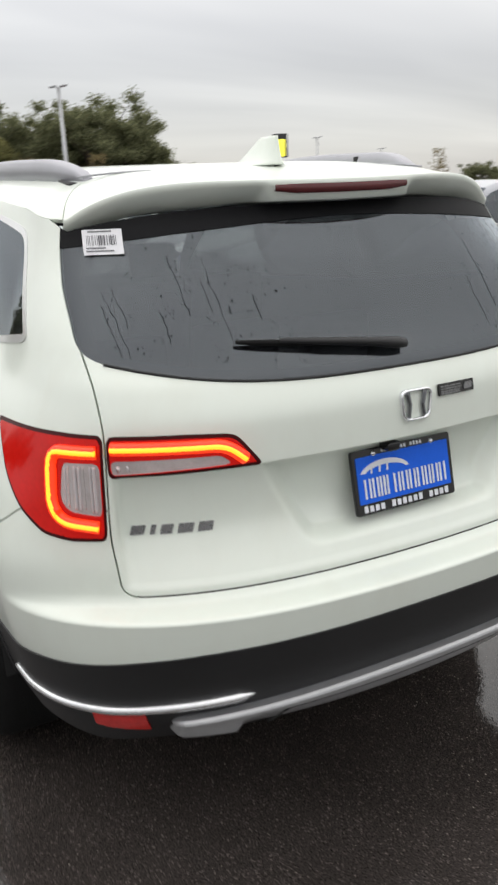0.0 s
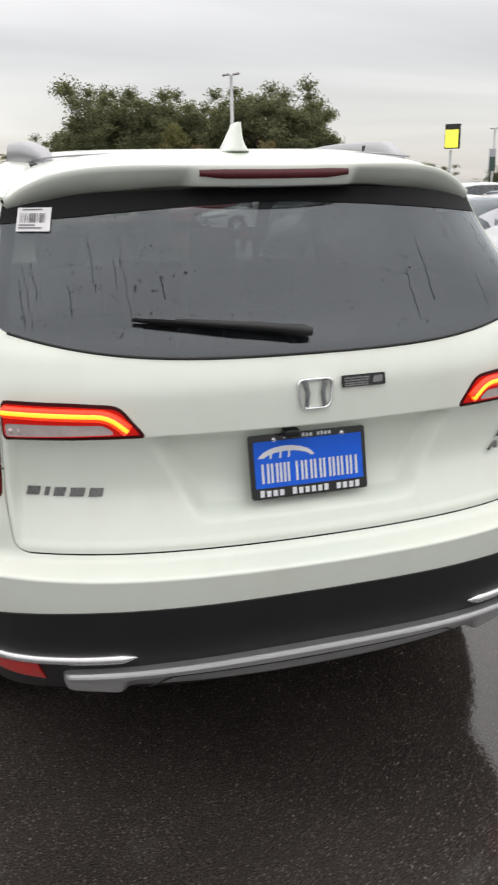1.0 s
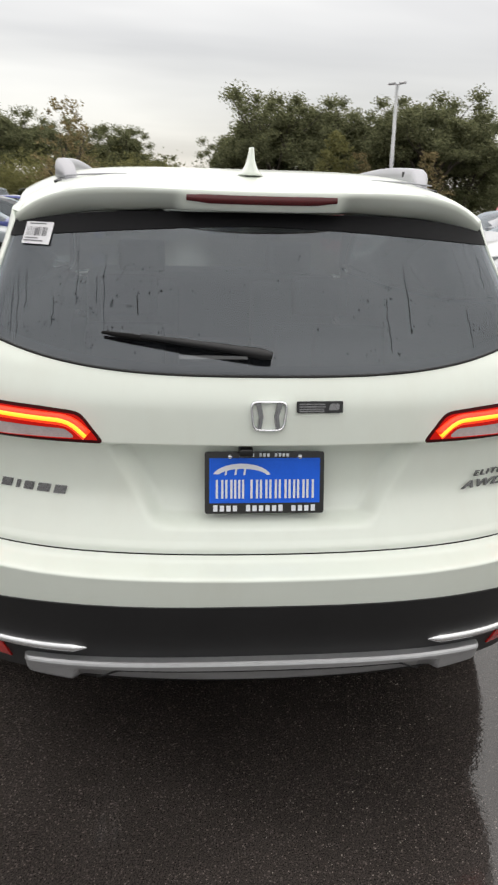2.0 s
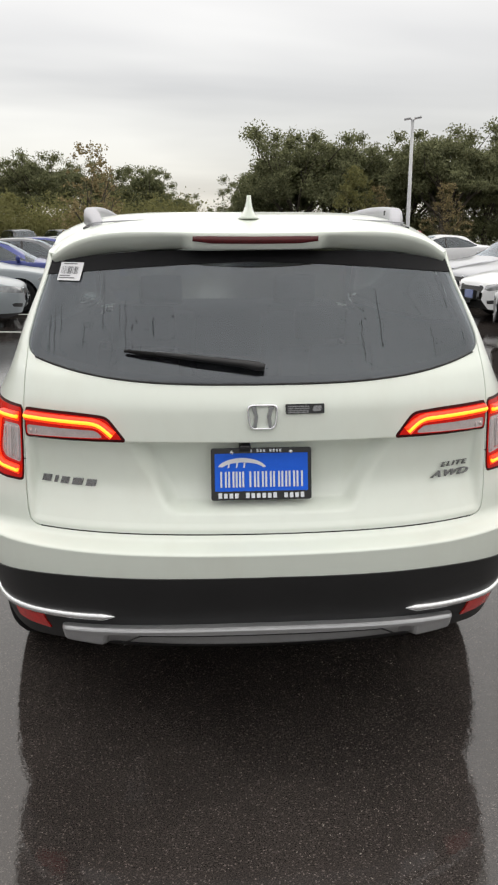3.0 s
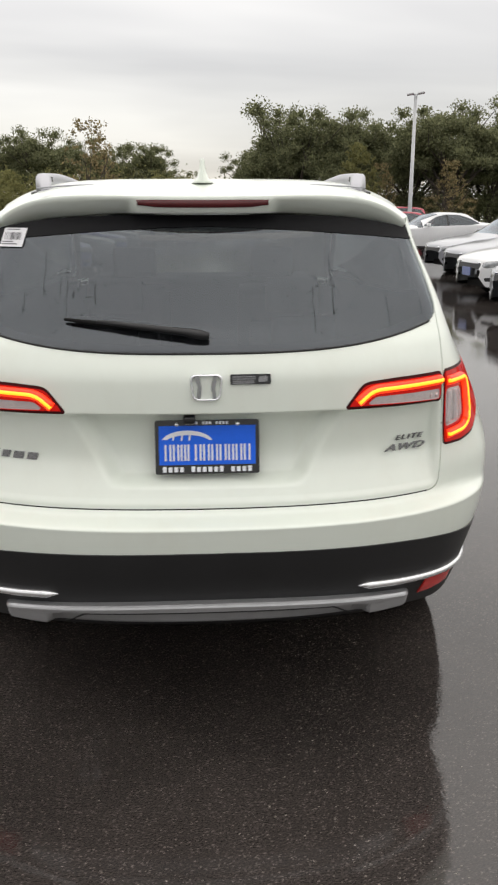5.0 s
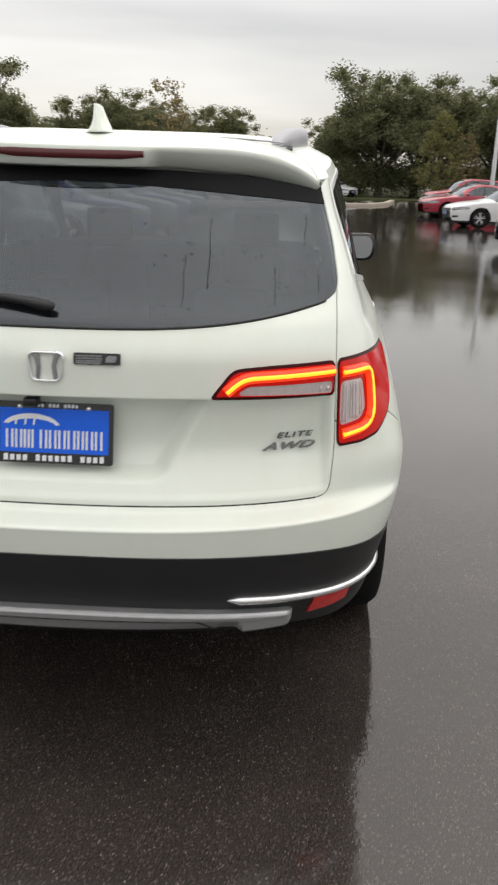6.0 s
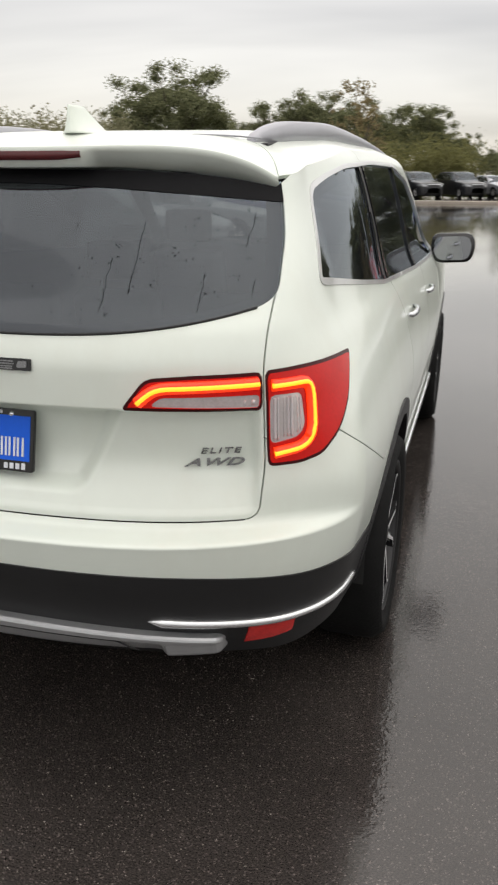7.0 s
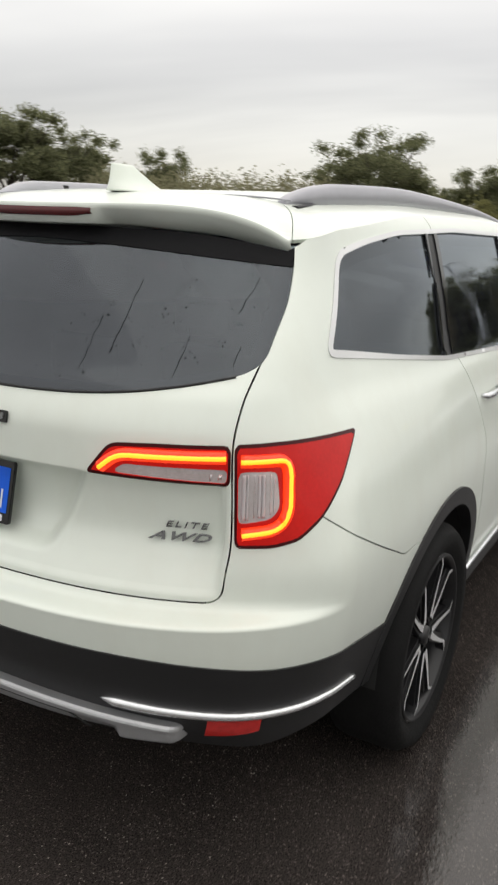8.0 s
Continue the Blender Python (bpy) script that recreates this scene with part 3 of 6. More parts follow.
# rear lamps
lamp_in, rest = rest.cut(only(rest.p[:, 1] < 1.2, poly_sd(wrap(rest.p), rest.p[:, 2], LAMP_IN)))
lamp_out, rest = rest.cut(only(rest.p[:, 1] < 1.2, poly_sd(wrap(rest.p), rest.p[:, 2], LAMP_OUT)))
CLEAR_IN = rounded([(0.500, 1.083), (0.535, 1.105), (0.836, 1.108), (0.836, 1.077)], 0.012)
CLEAR_OUT = rounded([(0.869, 1.104), (0.995, 1.102), (1.005, 1.02), (0.975, 0.995), (0.872, 0.984)], 0.02)


def build_lamp(sheet, outline, clear, led, sign, name, label):
    s = sheet.side(sign)
    e = poly_sd(wrap(s.p), s.p[:, 2], outline)
    core, edge = s.cut(e + 0.0085)
    wpos = poly_sd(wrap(core.p), core.p[:, 2], clear)
    lens, red = core.cut(wpos)
    lamp = red.made(name, RED_LENS, suv, label, lip=0.006, lift=0.004)
    edge.made("lamp_rim", DARK_LENS, lamp, lip=0.015, lift=0.001)
    lens.made("clear_lens", CLEAR_LENS, lamp, "clear ribbed lamp lens", lip=0.006, lift=0.001)
    path = dense(soft_line(led, 0.035))
    # upright ribs inside the clear lens
    w0, w1 = min(c[0] for c in clear), max(c[0] for c in clear)
    ribs = 13 if name == "tailgate_lamp" else 8
    for k in range(1, ribs):
        w = w0 + (w1 - w0) * (k + 0.18 * math.sin(k * 2.3)) / ribs
        zs = [z for z in np.arange(0.97, 1.12, 0.006) if poly_sd(np.array([w]), np.array([z]), clear)[0] < -0.006]
        if len(zs) > 2:
            slant = 0.010 if name == "tailgate_lamp" else 0.0
            part("lens_rib", tube([flip(wrap_pt(w + slant * (z - zs[0]) / 0.03, z, 0.0015), sign) for z in zs], 0.0030 + 0.0016 * math.sin(k * 1.7), 6), LENS_RIB if k % 3 else CLEAR_LENS, lamp)
    part("led_bar", tube([flip(wrap_pt(w, z, 0.004), sign) for w, z in path], 0.0145, 10, 1.0), LED_HALO, lamp, "glowing red light bar")
    part("led_core", tube([flip(wrap_pt(w, z, 0.0135), sign) for w, z in path], 0.0066, 8), LED_CORE, lamp, "glowing amber core of the light bar")
    return lamp


for sg in (1, -1):
    build_lamp(lamp_in, LAMP_IN, CLEAR_IN, [(0.470, 1.092), (0.520, 1.127), (0.832, 1.135)], sg, "tailgate_lamp", "lit red tail lamp section with clear lens")
    build_lamp(lamp_out, LAMP_OUT, CLEAR_OUT, [(0.876, 1.127), (1.030, 1.125), (1.032, 1.005), (0.992, 0.972), (0.884, 0.962)], sg, "tail_lamp", "lit red wraparound tail lamp with clear lens")

# side windows
win, rest = rest.cut(only((rest.p[:, 1] > 0.4) & (np.abs(rest.p[:, 0]) > 0.55), poly_sd(rest.p[:, 1], rest.p[:, 2], SIDE_WIN)))
win_d = poly_sd(win.p[:, 1], win.p[:, 2], SIDE_WIN)
trim_w = 0.013 + 0.006 * np.clip((0.90 - win.p[:, 1]) / 0.3, 0, 1)
winglass, trim = win.cut(win_d + trim_w)


def lean(y0, z):
    return y0 - 0.30 * (1.62 - z) * 0.35


for sg in (1, -1):
    trim.side(sg).made("window_trim", TRIM_CHROME, suv, "satin chrome trim round the side windows", lip=0.008, lift=0.003)
    g = winglass.side(sg)
    left = g
    for nm, yb_, lab in (("quarter_window", 1.335, ""), ("rear_door_window", 2.28, ""), ("front_door_window", 9.0, "")):
        here, left = left.cut(left.p[:, 1] - lean(yb_, left.p[:, 2]))
        here.made(nm, SIDE_PRIVACY if yb_ < 3 else CAR_GLASS, suv, "dark tinted side window" if yb_ < 3 else "", lip=0.004, lift=-0.006)
    for y0, wd in ((1.285, 0.012), (1.375, 0.017), (2.25, 0.03)):
        bar, _ = g.cut(np.abs(g.p[:, 1] - lean(y0, g.p[:, 2])) - wd)
        bar.made("window_pillar", GLOSS_BLACK, suv, lip=0.004, lift=0.002)
    bar, _ = g.cut(np.abs(g.p[:, 1] - lean(1.33, g.p[:, 2])) - 0.03)
    bar.made("pillar_cover", BLACK_PLASTIC, suv, lip=0.003, lift=-0.003)

# wheel-arch flares and lower cladding
flare, rest = rest.cut(arch_d(rest.p) - 0.482)
for sg in (1, -1):
    for near in (True, False):
        f = flare.side(sg).where(lambda c, near=near: (c[:, 1] < 2.4) == near)
        f.made("arch_flare", BLACK_PLASTIC, suv, "black plastic wheel-arch flare", lip=0.05, lift=0.007)
clad, rest = rest.cut(rest.p[:, 2] - clad_top(rest.p))
clad.where(lambda c: c[:, 1] < 1.06).made("bumper_cladding", BLACK_PLASTIC, suv, "black plastic lower bumper cladding", lip=0.03, lift=0.004)
for sg in (1, -1):
    clad.side(sg).where(lambda c: (c[:, 1] >= 1.06) & (c[:, 1] < 4.2)).made("sill_cladding", BLACK_PLASTIC, suv, "", lip=0.03, lift=0.010)
clad.where(lambda c: c[:, 1] >= 4.2).made("front_cladding", BLACK_PLASTIC, suv, "", lip=0.03)

# tailgate, bumper, quarter panels, doors
x_, z_, c_ = rear_xz(rest)
tg = only(c_, poly_sd(x_, z_, TAILGATE))
_, rest0 = rest.cut(tg - 0.0018)
tailgate, _ = rest.cut(tg + 0.0018)
tailgate.made("tailgate", PAINT, suv, "pearl white painted tailgate, closed", lip=0.018)
rest = rest0
w_ = wrap(rest.p)
seam_z = np.interp(w_, [1.138, 1.62], [0.998, 0.782])
g = only(rest.p[:, 1] < REAR_AXLE, rest.p[:, 2] - seam_z)
bumper, upper = rest.cut(g + 0.002)
_, upper = upper.cut(only(upper.p[:, 1] < REAR_AXLE, upper.p[:, 2] - np.interp(wrap(upper.p), [1.138, 1.62], [0.998, 0.782])) - 0.002)
bumper.made("rear_bumper", PAINT, suv, "pearl white rear bumper", lip=0.014)
for sg in (1, -1):
    left = upper.side(sg)
    for nm, y0, bow in (("quarter_panel", 1.52, 0.55), ("rear_door", 2.36, 0.0), ("front_door", 3.42, 0.0), ("front_wing", 9.0, 0.0)):
        yy, zz = left.p[:, 1], left.p[:, 2]
        ys = y0 - bow * np.clip(zz - 0.95, 0, 0.3) + 0.42 * np.clip(0.84 - zz, 0, 1) * (bow > 0)
        here, _ = left.cut(yy - ys + 0.0025)
        _, left = left.cut(yy - ys - 0.0025)
        here.made(nm, PAINT, suv, "", lip=0.012)

# roof, windscreen and bonnet
_ec = [skin_column("corner", s_, z_top(np.array([0.52 + 0.26 * s_]))) for s_ in np.linspace(0, 1, 30)]
_ex, _ey = (np.array([float(np.ravel(p[i])[0]) for p in _ec]) for i in (0, 1))


def edge_x(y):
    """Half width of the roof at its edge."""
    return np.where(y < _ey[-1], np.interp(y, _ey, _ex), x_side(y, z_top(y)))


ta, tb = np.meshgrid(np.linspace(0, 1, 49), np.linspace(0, 1, 150), indexing="ij")
ty = 0.325 + (4.93 - 0.325) * tb**1.35
for _ in range(3):
    tx = ta * edge_x(ty)
    ty0 = 0.325 + 0.49 * np.minimum(tx, 0.66) ** 2
    ty = ty0 + (4.93 - ty0) * tb**1.35
tops = np.stack([tx, ty, z_top(ty) + (z_mid(ty) - z_top(ty)) * (1 - ta**5.5)], -1)
top = Sheet.grid(tops).mirrored()
a_, b_, c_3 = (top.p[top.f[:, i]] for i in range(3))
if np.cross(b_ - a_, c_3 - a_)[:, 2].mean() < 0:
    top = Sheet(top.p, top.f[:, ::-1])
roof, front = top.cut(top.p[:, 1] - 2.62)
screen, hood_s = front.cut(front.p[:, 1] - 3.50)
# the spoiler is the roof's tail, parted by a fine joint
sp = lambda s: s.p[:, 1] - (0.70 - 0.17 * np.clip((np.abs(s.p[:, 0]) - 0.52) / 0.13, 0, 1.2) ** 1.6)  # noqa: E731
_, roof_main = roof.cut(sp(roof) - 0.0028)
spoiler_top, _ = roof.cut(sp(roof) + 0.0028)
roof_main.pushed(-0.022).made("headlining", CABIN, suv, "dark roof lining", lip=0)
roof_main.made("roof", PAINT, suv, "pearl white roof panel", lip=0.012)
spoiler = spoiler_top.made("roof_spoiler", PAINT, suv, "pearl white roof spoiler", lip=0.010)
screen.made("windscreen", CLEAR_GLASS, suv, "", lip=0.004)
hood_s.made("bonnet", PAINT, suv, "", lip=0.012)

rows = []
xmax = float(_ex[0]) + 0.006
for x in np.linspace(-xmax, xmax, 141):
    ax = abs(x)
    y = 0.325 + 0.49 * min(ax, 0.66) ** 2
    zt, zm = float(z_top(np.array([y]))[0]), float(z_mid(np.array([y]))[0])
    a = min(1.0, ax / float(edge_x(np.array([y]))[0]))
    z = zt + (zm - zt) * (1 - a**5.5)
    mid_ = 1 - float(sstep(0.195, 0.23, np.array([ax]))[0])
    d = 0.047 + 0.010 * float(sstep(0.22, 0.40, np.array([ax]))[0])
    under = 0.036 * (1 - mid_)
    rows.append([(x, y, z), (x, y - 0.004, z - 0.006), (x, y - 0.002 + under * 0.12, z - d * 0.30), (x, y + 0.002 + under, z - d), (x, y + 0.014 + under, z - d - 0.003), (x, y + 0.085, z - d - 0.004), (x, y + 0.16, z - d - 0.010)])
Sheet.grid(np.array(rows)[:, ::-1]).made("spoiler_lip", PAINT, spoiler, lip=0)
lamp_rows = []
for x in np.linspace(-0.192, 0.192, 41):
    y = 0.325 + 0.49 * x * x
    zm, zt = float(z_mid(np.array([y]))[0]), float(z_top(np.array([y]))[0])
    z = zt + (zm - zt) * (1 - (abs(x) / 0.66) ** 5.5)
    k = 0.005 * sstep(0.13, 0.192, abs(x))
    lamp_rows.append([(x, y - 0.0065, z - 0.010 - 0.3 * k), (x, y - 0.0085, z - 0.018), (x, y - 0.0060, z - 0.031 + k), (x, y + 0.004, z - 0.032 + k)])
Sheet.grid(np.array(lamp_rows)[:, ::-1]).made("stop_lamp", STOP_LENS, suv, "unlit dark red high stop lamp", lip=0.004)


# ---------------------------------------------------------------- the SUV: fittings on its tail
# bright strips and reflectors at the bumper's corners
for sg in (1, -1):
    ws = dense([(0.462, 0.535), (0.49, 0.5335), (0.62, 0.5255), (0.80, 0.518), (1.0, 0.514), (1.2, 0.507), (1.385, 0.487)], 0.014)
    k = len(ws)
    path = [flip(wrap_pt(w, z, 0.006), sg) for w, z in ws]
    part("chrome_strip", tube(path, [(0.0140 - 0.0055 * i / k) * min(1, 0.12 + 0.30 * i) for i in range(k)], 8), STRIP_CHROME, suv, "bright chrome strip on the bumper corner")
    rs = Sheet.grid(np.array([[flip(wrap_pt(w, z, 0.009), sg) for z in np.linspace(0.445 + 0.016 * (i / 14) ** 2, 0.504, 6)] for i, w in enumerate(np.linspace(0.797, 0.972, 15))][::sg]))
    rs.made("reflector", REFLECTOR_RED, suv, "red bumper reflector", lip=0.008)
# silver skid plate: a rounded bar with a slot-lined panel sunk between its end blocks
rows = []
for x in np.concatenate([[-0.622, -0.6217, -0.620, -0.615, -0.608], np.linspace(-0.600, 0.600, 121), [0.608, 0.615, 0.620, 0.6217, 0.622]]):
    ax = abs(x)
    e = max(0.0, 1 - max(0.0, (ax - 0.602) / 0.020) ** 2) ** 0.5
    zt = 0.512 - 0.034 * (ax / 0.62) ** 2
    yt = float(y_rear(np.array([ax]), np.array([zt]))[0])
    zb = 0.434 - 0.009 * float(sstep(0.44, 0.50, ax)) + 0.012 * (1 - e)
    d = 0.002 + 0.034 * e
    zt -= 0.014 * (1 - e)
    # how far the middle panel lies behind the bar; its ends slant
    inn = 0.022 * float(sstep(0.490, 0.468, ax))
    slant = 0.010 * float(sstep(0.448, 0.430, ax))
    h = zt - zb
    rows.append([(x, yt + 0.008, zt + 0.003), (x, yt - d + 0.008, zt + 0.001), (x, yt - d + 0.002, zt - 0.003), (x, yt - d, zt - 0.008), (x, yt - d + 0.004, zt - 0.30 * h), (x, yt - d + 0.005 + slant, zt - 0.33 * h),
                 (x, yt - d + 0.007 + slant, zt - 0.36 * h), (x, yt - d + 0.012 + 0.5 * (slant + inn), zt - 0.62 * h), (x, yt - d + 0.017 + inn, zb + 0.008), (x, yt - d + 0.023 + inn, zb + 0.002), (x, yt - d + 0.033 + inn, zb), (x, yt + 0.12, zb + 0.01)])
skid = Sheet.grid(np.array(rows)[:, ::-1]).made("skid_plate", SILVER_PLASTIC, suv, "silver grey bumper skid plate", lip=0)
skid.data.polygons.foreach_set("use_smooth", [False] * len(skid.data.polygons))
slot = []
for x in np.linspace(-0.425, 0.425, 61):
    zt = 0.512 - 0.034 * (x / 0.62) ** 2
    yt = float(y_rear(np.array([abs(x)]), np.array([zt]))[0]) - 0.036 + 0.0095
    slot.append((x, yt, zt - 0.345 * (zt - 0.432) - 0.022 * float(sstep(0.36, 0.425, abs(x)))))
part("skid_slot", tube(slot, 0.0024, 6), GAP, skid, "dark joint line in the skid plate")
part("underbody", box((1.5, 3.6, 0.10), (0, 2.6, 0.36), 0.03), GAP, suv)
part("exhaust_pipe", lathe([(0.030, 0), (0.034, 0), (0.034, 0.25), (0.028, 0.25), (0.028, 0.02)], 20), SATIN_CHROME, suv).matrix_basis = pose(-0.44, 0.30, 0.335, 0, 0, 90)


def tape(name, path, width, thick, mat, parent, m, label=""):
    """A flat bar of even width along a path in the tail's own plane."""
    bm = bmesh.new()
    for a, b in zip(path[:-1], path[1:]):
        a, b = Vector(a), Vector(b)
        d = (b - a).normalized()
        n = Vector((-d.y, d.x)) * width / 2
        q = [a - d * width * 0.3 + n, a - d * width * 0.3 - n, b + d * width * 0.3 - n, b + d * width * 0.3 + n]
        v0, v1 = [bm.verts.new((p.x, 0, p.y)) for p in q], [bm.verts.new((p.x, -thick, p.y)) for p in q]
        bm.faces.new(v1)
        for i in range(4):
            bm.faces.new((v0[i], v0[(i + 1) % 4], v1[(i + 1) % 4], v1[i]))
    bmesh.ops.recalc_face_normals(bm, faces=bm.faces)
    bmesh.ops.transform(bm, matrix=m, verts=bm.verts)
    return part(name, bm, mat, parent, label, smooth=False)


def flat_poly(name, outline, out, mat, parent, m, thick=0.002):
    return part(name, plate_prism([(x, z) for x, z in outline], thick, m @ Matrix.Translation((0, -out, 0))), mat, parent, smooth=False)


# emblem: a rounded chrome ring with two leaning bars
em = rear_pose(0.0, 1.149, 0.003)
ring_o = rounded([(-0.047, 0.037), (0.047, 0.037), (0.039, -0.037), (-0.039, -0.037)], 0.020)
ring_i = rounded([(-0.040, 0.031), (0.040, 0.031), (0.033, -0.031), (-0.033, -0.031)], 0.016)
bm = bmesh.new()
k = len(ring_o)
loops = [[bm.verts.new((x, y, z)) for x, z in r] for r, y in ((ring_o, 0.006), (ring_o, -0.004), ([(a * 0.5 + c * 0.5, b * 0.5 + d * 0.5) for (a, b), (c, d) in zip(ring_o, ring_i)], -0.008), (ring_i, -0.004), (ring_i, 0.006))]
for a, b in zip(loops[:-1], loops[1:]):
    for i in range(k):
        bm.faces.new((a[i], a[(i + 1) % k], b[(i + 1) % k], b[i]))
bmesh.ops.recalc_face_normals(bm, faces=bm.faces)
bmesh.ops.transform(bm, matrix=em, verts=bm.verts)
emblem = part("emblem", bm, CHROME, suv, "chrome emblem ring with two leaning bars")
for sg in (1, -1):
    o = [(sg * 0.032, 0.030), (sg * 0.019, 0.030), (sg * 0.013, 0.0), (sg * 0.017, -0.030), (sg * 0.027, -0.030), (sg * 0.024, 0.0)]
    part("emblem_bar", plate_prism(o, 0.012, em @ Matrix.Translation((0, -0.007, 0)), 0.0038), EMBLEM_CHROME, emblem, "chrome emblem bar, its dark reflections put into the colour", smooth=False)

# plain badge beside the emblem
bp = rear_pose(0.122, 1.170, 0.002)
badge = part("badge_strip", plate_prism(rounded([(-0.056, 0.014), (0.056, 0.014), (0.056, -0.014), (-0.056, -0.014)], 0.003), 0.005, bp @ Matrix.Translation((0, -0.004, 0)), 0.0012), GLOSS_BLACK, suv, "black and chrome strip badge", smooth=False)
for i, (x0, x1, z) in enumerate([(-0.05, 0.012, 0.007), (-0.05, 0.014, 0.001), (-0.05, 0.010, -0.005), (-0.05, 0.01, -0.010)]):
    flat_poly("badge_line", [(x0, z + 0.0015), (x1, z + 0.0015), (x1, z - 0.0015), (x0, z - 0.0015)], 0.0055, DARK_CHROME, badge, bp)
flat_poly("badge_mark", rounded([(0.024, 0.008), (0.048, 0.009), (0.046, -0.007), (0.020, -0.008)], 0.006), 0.0065, DARK_CHROME, badge, bp)

# model name: plain letter-sized bars
for i, wdt in enumerate((0.031, 0.011, 0.027, 0.034, 0.032)):
    x = (-0.646, -0.616, -0.588, -0.549, -0.507)[i]
    o = [(-wdt / 2 + 0.003, 0.0105), (wdt / 2 + 0.003, 0.0105), (wdt / 2 - 0.003, -0.0105), (-wdt / 2 - 0.003, -0.0105)]
    part("name_bar", plate_prism(o, 0.004, rear_pose(x, 0.937 - 0.0008 * i, 0.004), 0.001), DARK_CHROME, suv, smooth=False)


def letters(name, text, size, mat, parent, m, depth=0.002, stretch=1.0, shear=0.0, bold=0.0, space=1.0):
    """Raised letters in the built-in font, turned into a mesh."""
    cu = bpy.data.curves.new(name, "FONT")
    cu.body, cu.size, cu.extrude, cu.align_x, cu.align_y, cu.shear, cu.offset = text, size, depth, "CENTER", "CENTER", shear, bold
    cu.space_character = space
    tmp = bpy.data.objects.new(name, cu)
    scene.collection.objects.link(tmp)
    bpy.context.view_layer.update()
    me = bpy.data.meshes.new_from_object(tmp.evaluated_get(bpy.context.evaluated_depsgraph_get()))
    bpy.data.objects.remove(tmp)
    me.transform(m @ Matrix.Rotation(radians(90), 4, "X") @ Matrix.Diagonal((stretch, 1, 1, 1)))
    me.name = name
    return finish(name, me, mat, parent, smooth=False)


letters("trim_letters", "ELITE", 0.0205, DARK_CHROME, suv, rear_pose(0.600, 0.965, 0.0075), 0.0025, 1.66, 0.25, 0.0, 1.26)
letters("drive_letters", "AWD", 0.0265, DARK_CHROME, suv, rear_pose(0.586, 0.935, 0.0075), 0.0025, 2.0, 0.42, 0.0006, 1.12)

# dealer plate in its frame
p_lo, p_hi = Vector((0.0, 0.076, 0.892)), Vector((0.0, 0.108, 1.043))
pz = (p_hi - p_lo).normalized()
py = pz.cross(Vector((1, 0, 0)))
pc = (p_lo + p_hi) / 2
pm = Matrix(((1, py.x, pz.x, pc.x), (0, py.y, pz.y, pc.y), (0, py.z, pz.z, pc.z), (0, 0, 0, 1)))
PW, PH = 0.149, 0.0775
frame_o = rounded([(-PW, PH), (PW, PH), (PW, -PH), (-PW, -PH)], 0.008)
plate = part("dealer_plate", plate_prism(frame_o, 0.010, pm @ Matrix.Translation((0, -0.002, 0)), 0.0015), GLOSS_BLACK, suv, "blue dealer plate in a black frame", smooth=False)
flat_poly("plate_face", [(-PW + 0.011, PH - 0.016), (PW - 0.011, PH - 0.016), (PW - 0.011, -PH + 0.027), (-PW + 0.011, -PH + 0.027)], 0.0035, PLATE_BLUE, plate, pm)
# the arched bridge mark
arc_o = [(0.074 * math.cos(t) - 0.058, 0.036 * math.sin(t) + 0.012) for t in np.linspace(2.85, 0.25, 15)]
arc_i = [(0.064 * math.cos(t) - 0.056, 0.022 * math.sin(t) + 0.013) for t in np.linspace(0.3, 2.75, 15)]
flat_poly("plate_arch", arc_o + arc_i, 0.0052, PLATE_WHITE, plate, pm, 0.001)
for x in (-0.098, -0.074, -0.052):
    flat_poly("plate_post", [(x, 0.034), (x + 0.005, 0.035), (x + 0.003, 0.020), (x - 0.002, 0.019)], 0.0054, PLATE_WHITE, plate, pm, 0.001)
# letter-sized bars for the names on plate and frame
big = [0.019, 0.008, 0.015, 0.015, 0, 0.019, 0.019, 0.019, 0.020, 0.017, 0.019, 0.019]
x = -0.122
for i, wdt in enumerate(big):
    if wdt:
        for k in range(2 if wdt > 0.01 else 1):
            xx = x + k * (wdt - 0.0055)
            flat_poly("plate_bar", [(xx, 0.008), (xx + 0.0055, 0.008), (xx + 0.0055, -0.039), (xx, -0.039)], 0.0056, PLATE_WHITE, plate, pm, 0.001)
    x += wdt + 0.0045 if wdt else 0.011
for zc, x0, n, wdt, ht in ((-0.0635, -0.128, 16, 0.0105, 0.016), (0.0695, -0.062, 13, 0.0062, 0.009)):
    x = x0
    for i in range(n):
        if (n == 16 and i not in (4, 11)) or (n == 13 and i not in (4, 8)):
            h = ht * (0.8 if i % 5 else 1.0)
            flat_poly("frame_bar", [(x, zc + h / 2), (x + wdt, zc + h / 2), (x + wdt, zc - ht / 2), (x, zc - ht / 2)], 0.0032, PLATE_WHITE, plate, pm, 0.001)
        x += wdt * 1.55
for x in (-0.087, 0.087):
    b = lathe([(0.0001, -0.004), (0.005, -0.004), (0.0065, 0.0), (0.0065, 0.003)], 12)
    part("plate_screw", b, CHROME, plate).matrix_basis = pm @ Matrix.Translation((x, -0.004, PH - 0.012)) @ Matrix.Rotation(radians(90), 4, "Z")
part("camera_housing", box((0.034, 0.04, 0.022), (-0.050, 0.085, 1.052), 0.006), GLOSS_BLACK, suv, "small black rear camera housing")

